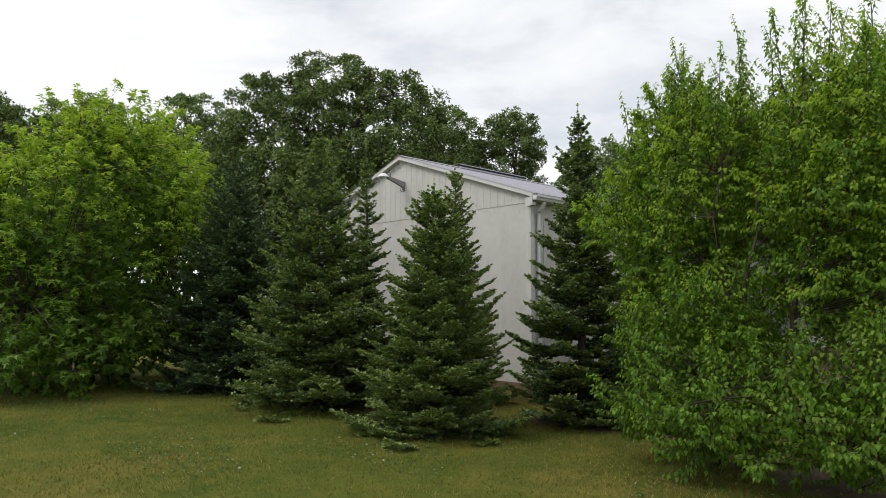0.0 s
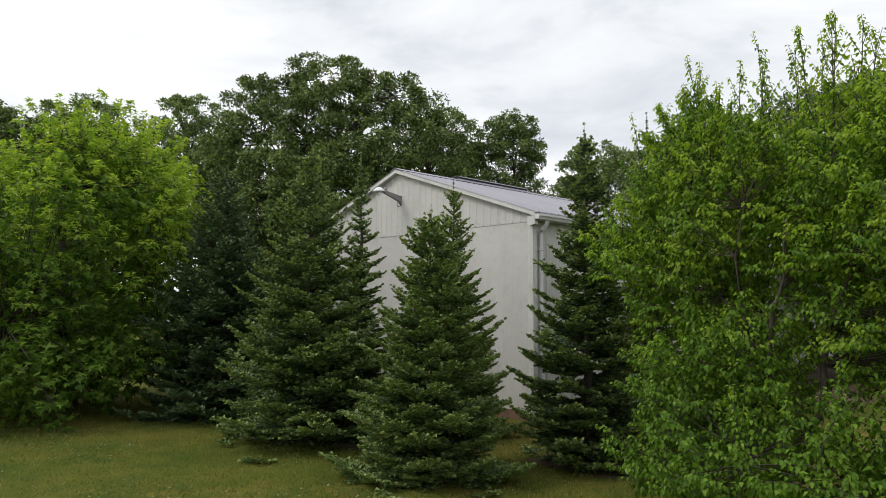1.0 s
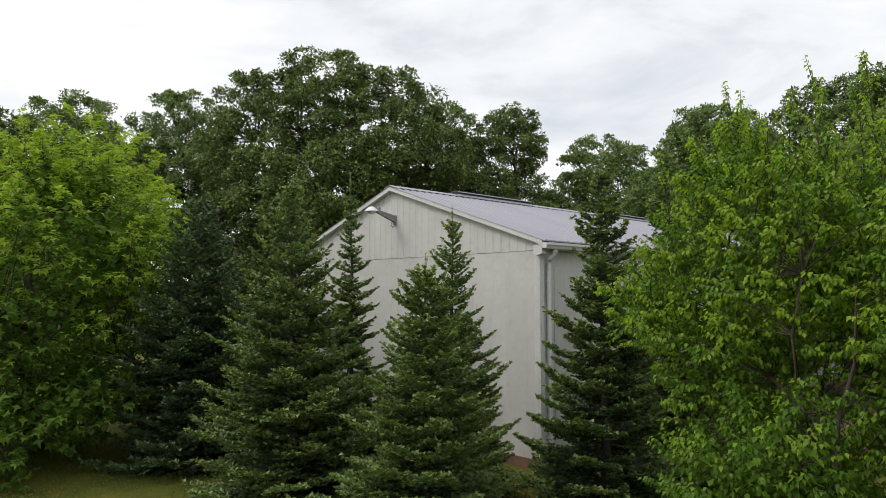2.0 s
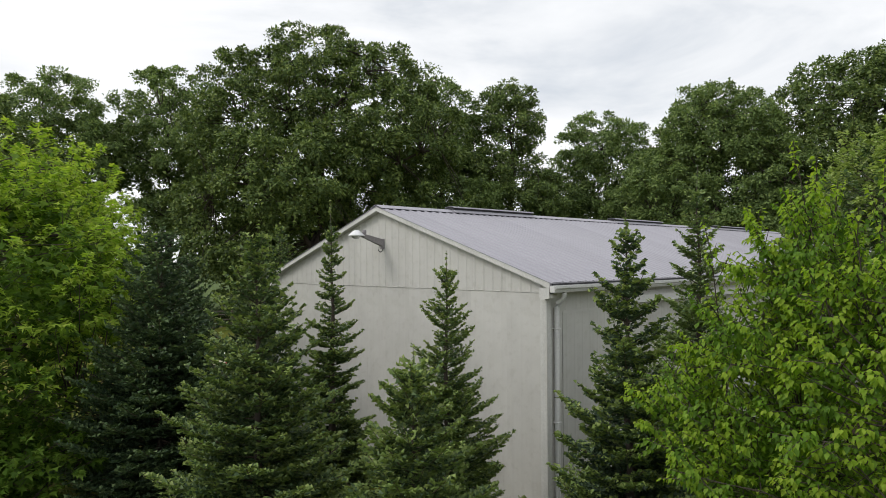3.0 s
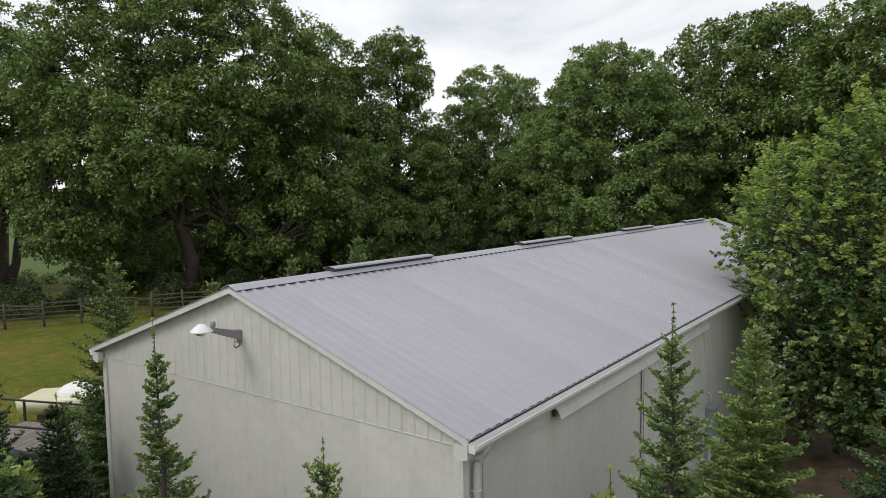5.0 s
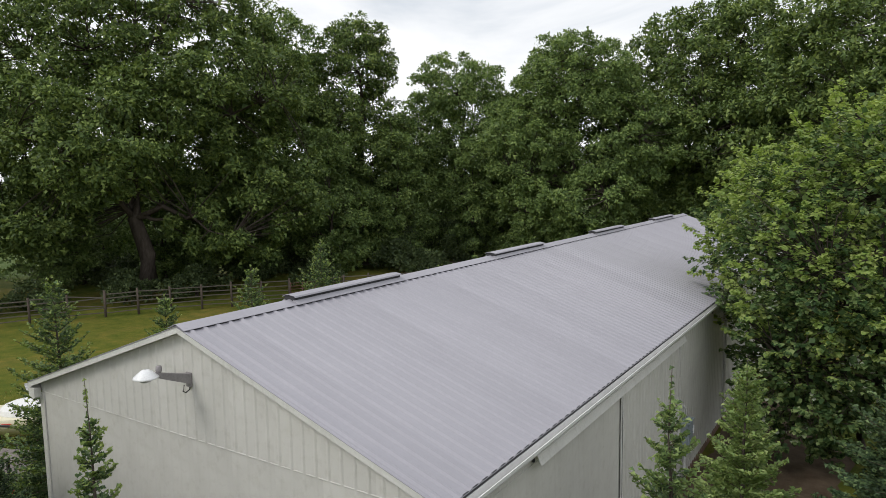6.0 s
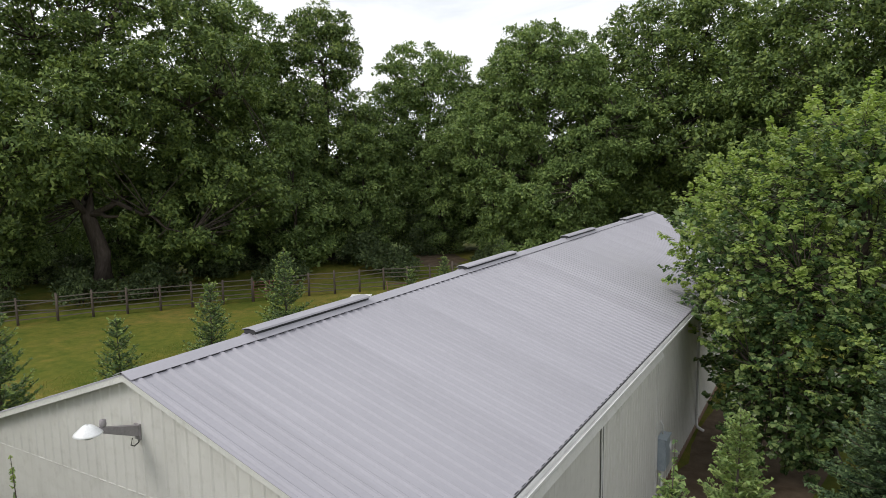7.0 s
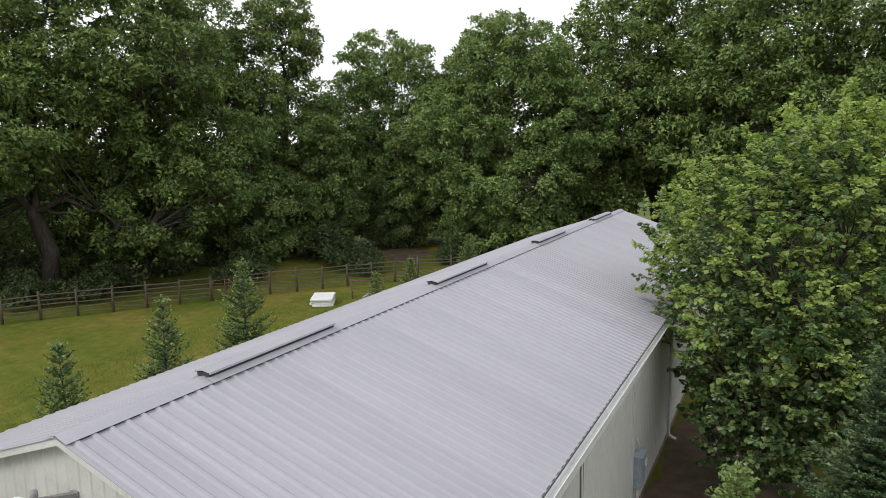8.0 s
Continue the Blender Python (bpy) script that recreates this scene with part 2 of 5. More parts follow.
def fast_mesh(name, verts, faces, materials, index=None):
    """A mesh from arrays: verts (n, 3), faces (m, k), one material index a face."""
    verts, faces = np.asarray(verts, np.float32), np.asarray(faces, np.int32)
    me = bpy.data.meshes.new(name)
    m, k = faces.shape
    me.vertices.add(len(verts))
    me.vertices.foreach_set("co", verts.ravel())
    me.loops.add(m * k)
    me.loops.foreach_set("vertex_index", faces.ravel())
    me.polygons.add(m)
    me.polygons.foreach_set("loop_start", np.arange(m, dtype=np.int32) * k)
    me.polygons.foreach_set("loop_total", np.full(m, k, np.int32))
    if index is not None:
        me.polygons.foreach_set("material_index", np.asarray(index, np.int32))
    me.update(calc_edges=True)
    for mat in materials:
        me.materials.append(mat)
    return me


def mesh_part(name, verts, faces, materials, parent, label="", kind="", index=None, smooth=False):
    me = fast_mesh(name, verts, faces, materials, index)
    if smooth:
        me.polygons.foreach_set("use_smooth", np.ones(len(me.polygons), bool))
    ob = new(name, me)
    ob.parent = parent
    return tagged(ob, label, kind=kind)


def box(bm, lo, hi, bevel=0.0):
    r = bmesh.ops.create_cube(bm, size=1.0)
    c = [(a + b) / 2 for a, b in zip(lo, hi)]
    s = [abs(b - a) for a, b in zip(lo, hi)]
    bmesh.ops.transform(bm, matrix=Matrix.Translation(c) @ Matrix.Diagonal((*s, 1)), verts=r["verts"])
    if bevel:
        edges = list({e for v in r["verts"] for e in v.link_edges})
        bmesh.ops.bevel(bm, geom=edges, offset=bevel, segments=1, affect="EDGES")
    return bm


def block(lo, hi, bevel=0.0):
    return box(bmesh.new(), lo, hi, bevel)


def bar(bm, a, b, w, h, bevel=0.0):
    """A beam from a to b, w wide and h high."""
    a, b = Vector(a), Vector(b)
    d = b - a
    r = bmesh.ops.create_cube(bm, size=1.0)
    m = Matrix.Translation((a + b) / 2) @ d.to_track_quat("Y", "Z").to_matrix().to_4x4() @ Matrix.Diagonal((w, d.length, h, 1))
    bmesh.ops.transform(bm, matrix=m, verts=r["verts"])
    if bevel:
        edges = list({e for v in r["verts"] for e in v.link_edges})
        bmesh.ops.bevel(bm, geom=edges, offset=bevel, segments=1, affect="EDGES")
    return bm


def pipe(bm, pts, radii, sides=8, caps=True):
    """A tube through the points, with a radius at each."""
    pts = [Vector(p) for p in pts]
    rings = []
    for i, p in enumerate(pts):
        d = (pts[min(i + 1, len(pts) - 1)] - pts[max(i - 1, 0)]).normalized()
        x = d.orthogonal().normalized() if abs(d.z) > 0.999 else d.cross(Vector((0, 0, 1))).normalized()
        y = d.cross(x)
        rings.append([bm.verts.new(p + (x * math.cos(t) + y * math.sin(t)) * radii[i]) for t in (2 * math.pi * k / sides for k in range(sides))])
    for r0, r1 in zip(rings, rings[1:]):
        for k in range(sides):
            bm.faces.new((r0[k], r0[(k + 1) % sides], r1[(k + 1) % sides], r1[k])).smooth = True
    if caps:
        bm.faces.new(rings[0][::-1])
        bm.faces.new(rings[-1])
    return bm


def extrude_profile(profile, y0, y1, axis="y"):
    """A closed outline of (x, z) drawn out along y (or of (y, z) along x)."""
    bm = bmesh.new()
    at = (lambda p, s: (p[0], s, p[1])) if axis == "y" else (lambda p, s: (s, p[0], p[1]))
    a = [bm.verts.new(at(p, y0)) for p in profile]
    b = [bm.verts.new(at(p, y1)) for p in profile]
    n = len(profile)
    for i in range(n):
        bm.faces.new((a[i], a[(i + 1) % n], b[(i + 1) % n], b[i]))
    bm.faces.new(a[::-1])
    bm.faces.new(b)
    bmesh.ops.recalc_face_normals(bm, faces=bm.faces)
    return bm


# ---------------------------------------------------------------- leaves, in bulk
def unit(v):
    return v / np.maximum(np.linalg.norm(v, axis=-1, keepdims=True), 1e-9)


LEAF_SIMPLE = (np.array([(0, 0, 0), (-0.40, 0.45, 0.09), (0, 1, -0.08), (0.40, 0.45, 0.09)]), np.array([(0, 1, 2), (0, 2, 3)]))
LEAF_WIDE = (np.array([(0, 0, 0), (-0.50, 0.52, 0.10), (0, 1, -0.10), (0.50, 0.48, 0.10)]), np.array([(0, 1, 2), (0, 2, 3)]))
LEAF_TRI = (np.array([(-0.36, 0.1, 0.0), (0.40, 0.0, 0.05), (0.02, 1.0, -0.05)]), np.array([(0, 1, 2)]))
LEAF_LOBED = (np.array([(0, 0, 0), (-0.54, 0.30, 0.07), (-0.15, 0.46, 0.02), (0, 1.0, -0.12), (0.15, 0.46, 0.02), (0.54, 0.30, 0.07)]),
              np.array([(0, 1, 2), (0, 2, 3), (0, 3, 4), (0, 4, 5)]))
LEAF_KITE = (np.array([(0, 0, 0), (-0.35, 0.34, 0.09), (0, 1, -0.14), (0.35, 0.34, 0.09)]), np.array([(0, 1, 2), (0, 2, 3)]))


def leaves(pos, along, normal, size, template):
    """Vertices and triangles of a leaf at each pos, pointing along, its face towards normal."""
    tv, tf = template
    y = unit(along)
    x = unit(np.cross(y, normal))
    z = np.cross(x, y)
    v = (pos[:, None, :] + size[:, None, None] * (tv[None, :, 0, None] * x[:, None] + tv[None, :, 1, None] * y[:, None] + tv[None, :, 2, None] * z[:, None]))
    f = tf[None] + (np.arange(len(pos)) * len(tv))[:, None, None]
    return v.reshape(-1, 3), f.reshape(-1, 3)


def strips(a, b, wa, wb, rng):
    """Thin three-sided sticks from a to b (arrays), in bulk."""
    n = len(a)
    d = unit(b - a)
    x = unit(np.cross(d, rng.normal(size=(n, 3))))
    y = np.cross(d, x)
    ring = [(math.cos(t), math.sin(t)) for t in (0, 2.094, 4.189)]
    va = np.stack([a + (x * c + y * s) * wa[:, None] for c, s in ring], 1)
    vb = np.stack([b + (x * c + y * s) * wb[:, None] for c, s in ring], 1)
    v = np.concatenate([va, vb], 1).reshape(-1, 3)
    f = np.array([(0, 1, 4, 3), (1, 2, 5, 4), (2, 0, 3, 5)])
    f = (f[None] + (np.arange(n) * 6)[:, None, None]).reshape(-1, 4)
    return v, f


def bend(a, b, rng, n=6, sag=0.1, wob=0.06):
    """A curved way from a to b."""
    a, b = np.asarray(a, float), np.asarray(b, float)
    L = np.linalg.norm(b - a)
    s = np.linspace(0, 1, n)[:, None]
    p = a + (b - a) * s
    p[:, 2] += sag * L * np.sin(math.pi * s[:, 0])
    p[1:-1] += rng.normal(size=(n - 2, 3)) * wob * L * 0.5
    return p


def make_trunk(tree, base_r, pts, bark, flare=1.5):
    n = len(pts)
    radii = [base_r * (1 - 0.8 * i / (n - 1)) for i in range(n)]
    radii[0] *= flare
    bm = pipe(bmesh.new(), pts, radii, 12)
    return part("trunk", bm, bark, tree)


def crown_points(lobes, spacing, rng, inner=0.25, low=0.25, relief=0.86):
    """Evenly spread bough ends over the outside of the joined lobes, and some deeper in. Gives places and outward ways."""
    pos, out = [], []
    for lo in lobes:
        a, b, c = lo[3:]
        area = 4 * math.pi * ((a * b) ** 1.6 / 3 + (a * c) ** 1.6 / 3 + (b * c) ** 1.6 / 3) ** (1 / 1.6)
        m = int(3.0 * area / spacing ** 2) + 6
        d = unit(rng.normal(size=(m, 3)))
        r = rng.uniform(relief, 1.04, m)
        deeper = rng.random(m) < inner
        r = np.where(deeper, rng.uniform(0.45, 0.75, m), r)
        p = lo[:3] + d * lo[3:] * r[:, None]
        hid = np.zeros(m, bool)
        for other in lobes:
            if other is not lo:
                hid |= (((p - other[:3]) / other[3:]) ** 2).sum(1) < 0.62
        keep = ~hid & (p[:, 2] > low)
        pos.append(p[keep])
        out.append(unit(d / lo[3:])[keep])
    pos, out = np.concatenate(pos), np.concatenate(out)
    order = rng.permutation(len(pos))
    took = np.zeros((len(pos), 3))
    n, ids = 0, []
    for i in order:
        if n == 0 or ((took[:n] - pos[i]) ** 2).sum(1).min() > (spacing * rng.uniform(0.55, 1.0)) ** 2:
            took[n] = pos[i]
            n += 1
            ids.append(i)
    return pos[ids], out[ids]


def tree_wood(tree, rng, cores, mid, trunk_h, trunk_r, stems, limbs, bark, rise=0.55, spread=0.22, wood=1.0):
    """Trunk or stems, main limbs, and a branch to every bough end. Gives the branches' vertices and faces."""
    top = np.array((mid[0], mid[1], trunk_h))
    starts = []
    for s in range(stems):
        off = np.array((0, 0, 0)) if stems == 1 else np.append(rng.normal(size=2) * trunk_r * 1.6, 0)
        tip = top + (0 if stems == 1 else np.append(rng.normal(size=2) * trunk_h * spread, -0.1 * trunk_h * rng.random()))
        pts = bend(off - np.array((0, 0, 0.15)), tip, rng, 8, 0.0, 0.035)
        make_trunk(tree, trunk_r * (1 if s == 0 else 0.75), [tuple(p) for p in pts], bark)
        starts.append(pts)
    n = len(cores)
    ends = []
    for j, i in enumerate(rng.permutation(n)[:limbs]):
        tgt = cores[i] * np.array((0.92, 0.92, 0.97))
        pts = starts[j % stems]
        k = int(np.clip(np.searchsorted(pts[:, 2], max(tgt[2] * rise, trunk_h * 0.2)), 2, 7))
        p = bend(pts[k], tgt, rng, 7, 0.10, 0.07)
        r0 = trunk_r * 0.42 * (1 - 0.08 * k)
        part("limb", pipe(bmesh.new(), [tuple(q) for q in p], list(np.linspace(r0, 0.012 + 0.1 * r0, 7)), 7), bark, tree)
        ends.append(p)
    joints = np.concatenate([p[2:] for p in ends] + [s[4:] for s in starts])
    dist = np.linalg.norm(cores[:, None] - joints[None], axis=2) + 0.5 * np.maximum(joints[None, :, 2] - cores[:, None, 2] + 0.3, 0)
    a = joints[dist.argmin(1)]
    m1 = (a + cores) / 2 + rng.normal(size=(n, 3)) * 0.06 * np.linalg.norm(cores - a, axis=1)[:, None]
    tw = np.full(n, (0.007 + 0.05 * trunk_r) * wood)
    v1, f1 = strips(a, m1, tw * 1.4, tw, rng)
    v2, f2 = strips(m1, cores, tw, tw * 0.45, rng)
    return [v1, v2], [f1, f2 + len(v1)]


def field_tree(name, label, at, lobes, trunk_h, trunk_r, spacing, tufts, tuft_r, per_tuft, leaf, mats, bark, seed, group="", category="tree",
               stems=1, limbs=12, inner=0.3, gaps=0.0, low=0.3):
    """A tree seen from afar: domed boughs, each a cluster of leaf tufts on its upper and outer side."""
    rng = np.random.default_rng(seed)
    tree = thing(name, label, category, at, group)
    lobes = [np.array(lo, float) for lo in lobes]
    cores, out = crown_points(lobes, spacing, rng, inner, low)
    if gaps:
        keep = rng.random(len(cores)) > gaps
        cores, out = cores[keep], out[keep]
    w = np.array([lo[3] * lo[4] * lo[5] for lo in lobes])
    mid = (np.array([lo[:3] for lo in lobes]) * w[:, None]).sum(0) / w.sum()
    tv, tf = tree_wood(tree, rng, cores, mid, trunk_h, trunk_r, stems, min(limbs, len(cores)), bark)
    # tufts over the bough's dome
    n = len(cores)
    i = np.repeat(np.arange(n), tufts)
    dome = unit(out * 0.7 + np.array((0, 0, 0.75)))[i]
    dd = unit(rng.normal(size=(len(i), 3)) * 0.75 + dome)
    size = (0.75 + 0.55 * rng.random(n))[i]
    c = cores[i] + dd * (spacing * 0.56 * size * rng.uniform(0.6, 1.05, len(i)))[:, None] * np.array((1, 1, 0.72)) - dome * spacing * 0.25
    cr = tuft_r * size * rng.uniform(0.75, 1.25, len(i))
    # leaves over the tuft's upper shell
    j = np.repeat(np.arange(len(c)), per_tuft)
    e = unit(rng.normal(size=(len(j), 3)) + dome[j] * 0.6)
    p = c[j] + e * (cr[j] * rng.uniform(0.55, 1.08, len(j)))[:, None] * np.array((1, 1, 0.8))
    al = unit(e * 0.9 + rng.normal(size=e.shape) * 0.6 + np.array((0, 0, -0.25)))
    nor = unit(e * 0.7 + dome[j] * 0.5 + np.array((0, 0, 0.4)) + rng.normal(size=e.shape) * 0.35)
    size = leaf * rng.uniform(0.65, 1.3, len(p))
    # broad shade leaves inside the boughs
    m = n * 10
    pick = rng.integers(0, n, m)
    ps = cores[pick] - dome[pick * tufts] * rng.uniform(0.3, 1.3, (m, 1)) * spacing + rng.normal(size=(m, 3)) * spacing * 0.35
    p, al = np.concatenate([p, ps]), np.concatenate([al, unit(rng.normal(size=(m, 3)))])
    nor, size = np.concatenate([nor, unit(rng.normal(size=(m, 3)) * 0.5 + np.array((0, 0, 1.0)))]), np.concatenate([size, leaf * rng.uniform(1.2, 2.0, m)])
    keep = p[:, 2] > 0.1
    v, f = leaves(p[keep], al[keep], nor[keep], size[keep], LEAF_TRI)
    mesh_part("branchwork", np.concatenate(tv), np.concatenate(tf), [bark], tree, kind="stuff")
    mesh_part("foliage", v, f, mats, tree, kind="stuff")
    return tree


def shoot_leaves(o, d, L, count, leaf, rng, droop, gather, face):
    """Leaves along shoots from o, way d and length L: in pairs to both sides, hanging, closer together towards the tip."""
    n = len(o)
    li = np.repeat(np.arange(n), count)
    k = np.tile(np.arange(count), n)
    s = ((k + rng.random(len(li)) * 0.6 + 0.4) / count) ** gather
    turn = k * 2.4 + rng.random(n)[li] * 6.28 + rng.normal(size=len(li)) * 0.35
    x = unit(np.cross(d, np.array((0.13, 0.21, 1.0))))[li]
    y = np.cross(d[li], x)
    rad = x * np.cos(turn)[:, None] + y * (np.sin(turn) * 0.55)[:, None]
    p = o[li] + d[li] * (L[li] * s)[:, None] + rad * leaf * 0.25
    al = unit(rad * (1.05 - 0.45 * s[:, None]) + d[li] * (0.35 + 0.5 * s[:, None]) + np.array((0, 0, -1.0)) * (droop * rng.uniform(0.6, 1.3, len(li)))[:, None])
    nor = unit(np.array((0, 0, face)) + rad * 0.35 + d[li] * 0.25 + rng.normal(size=(len(li), 3)) * 0.28)
    size = leaf * rng.uniform(0.7, 1.2, len(li)) * (1.1 - 0.25 * s)
    return li, s, p, al, nor, size


def broadleaf(name, label, at, lobes, trunk_h, trunk_r, spacing, shoots, shoot_len, count, leaf, template, mats, bark, seed,
              group="", category="tree", stems=1, limbs=12, inner=0.25, up=0.35, droop=0.6, gather=0.6, face=0.9, young=0.5, young_lit_from=0.0,
              leaders=(), shade=3000, spread=0.22, flat=0.5, relief=0.74, wood=1.0):
    """A tree seen close: every bough end carries a spray of leafy shoots; leaders are long upright shoots (x, y, z0, z1)."""
    rng = np.random.default_rng(seed)
    tree = thing(name, label, category, at, group)
    lobes = [np.array(lo, float) for lo in lobes]
    cores, out = crown_points(lobes, spacing, rng, inner, 0.12, relief)
    w = np.array([lo[3] * lo[4] * lo[5] for lo in lobes])
    mid = (np.array([lo[:3] for lo in lobes]) * w[:, None]).sum(0) / w.sum()
    tv, tf = tree_wood(tree, rng, cores, mid, trunk_h, trunk_r, stems, min(limbs, len(cores)), bark, spread=spread, wood=wood)
    n = len(cores)
    b = unit(out * 0.8 + np.array((0, 0, up)) + rng.normal(size=(n, 3)) * 0.18)
    vigour = rng.uniform(0.65, 1.3, n)
    reach = spacing * 1.15 * vigour
    # the spray: side shoots along the bough, and one that leads on
    i = np.repeat(np.arange(n), shoots)
    k = np.tile(np.arange(shoots), n)
    u = k / (shoots - 1)
    side = unit(np.cross(b, np.array((0.05, 0.03, 1.0))))[i] * np.where(k % 2, 1.0, -1.0)[:, None]
    o = cores[i] + b[i] * ((u - 0.62) * reach[i])[:, None]
    lift = rng.normal(size=len(i)) * flat + 0.12
    d = unit(b[i] * (0.55 + 0.75 * u[:, None] ** 2) + side * (0.95 * (1 - u ** 3))[:, None] + np.stack([np.zeros(len(i)), np.zeros(len(i)), lift], 1) + rng.normal(size=(len(i), 3)) * 0.14)
    L = shoot_len * vigour[i] * (1.15 - 0.5 * u) * rng.uniform(0.7, 1.15, len(i))
    tone = rng.random(n)[i]
    if len(leaders):
        ld = np.array(leaders, float)
        m = 11
        lk = np.repeat(np.arange(len(ld)), m)
        z = np.tile(np.linspace(0, 1, m), len(ld))
        lean_ = rng.normal(size=(len(ld), 2)) * 0.12
        h = ld[lk, 3] - ld[lk, 2]
        o2 = np.column_stack([ld[lk, 0] + lean_[lk, 0] * (z - 1) * h, ld[lk, 1] + lean_[lk, 1] * (z - 1) * h, ld[lk, 2] + z * h * 0.85])
        az = rng.uniform(0, 6.283, len(lk))
        d2 = unit(np.column_stack([np.cos(az) * (0.9 - 0.7 * z), np.sin(az) * (0.9 - 0.7 * z), np.full(len(lk), 0.9)]))
        o, d, L = np.concatenate([o, o2]), np.concatenate([d, d2]), np.concatenate([L, shoot_len * rng.uniform(0.6, 1.25, len(lk)) * (1.2 - 0.4 * z)])
        tone = np.concatenate([tone, rng.random(len(ld))[lk]])
        bot = np.column_stack([ld[:, 0] - lean_[:, 0] * 1.6, ld[:, 1] - lean_[:, 1] * 1.6, ld[:, 2] - 0.6])
        v4, f4 = strips(bot, np.column_stack([ld[:, :2], ld[:, 3] - 0.15]), np.full(len(ld), 0.016), np.full(len(ld), 0.004), rng)
        tf.append(f4 + sum(len(q) for q in tv))
        tv.append(v4)
    v3, f3 = strips(o, o + d * L[:, None], np.full(len(o), 0.006), np.full(len(o), 0.0025), rng)
    tf.append(f3 + sum(len(q) for q in tv))
    tv.append(v3)
    li, s, p, al, nor, size = shoot_leaves(o, d, L, count, leaf, rng, droop, gather, face)
    # pale young leaves, more of them higher up: the lit crown top as colour
    fresh = (tone[li] < young * (0.45 + 0.85 * p[:, 2] / p[:, 2].max())) & (s > 0.35) & (p[:, 2] > young_lit_from * rng.uniform(0.6, 1.4, len(p)))
    # broad shade leaves inside the crown
    pick = rng.integers(0, n, shade)
    ps = cores[pick] - out[pick] * rng.uniform(0.25, 1.1, (shade, 1)) * spacing * 1.6 + rng.normal(size=(shade, 3)) * spacing * 0.4
    p, al = np.concatenate([p, ps]), np.concatenate([al, unit(rng.normal(size=(shade, 3)))])
    nor = np.concatenate([nor, unit(rng.normal(size=(shade, 3)) * 0.5 + np.array((0, 0, 1.0)))])
    size = np.concatenate([size, leaf * rng.uniform(1.0, 1.5, shade)])
    fresh = np.concatenate([fresh, np.zeros(shade, bool)])
    keep = p[:, 2] > 0.08
    v, f = leaves(p[keep], al[keep], nor[keep], size[keep], template)
    mesh_part("branchwork", np.concatenate(tv), np.concatenate(tf), [bark], tree, kind="stuff")
    mesh_part("foliage", v, f, mats, tree, kind="stuff", index=np.repeat(fresh[keep].astype(int), len(template[1])))
    return tree


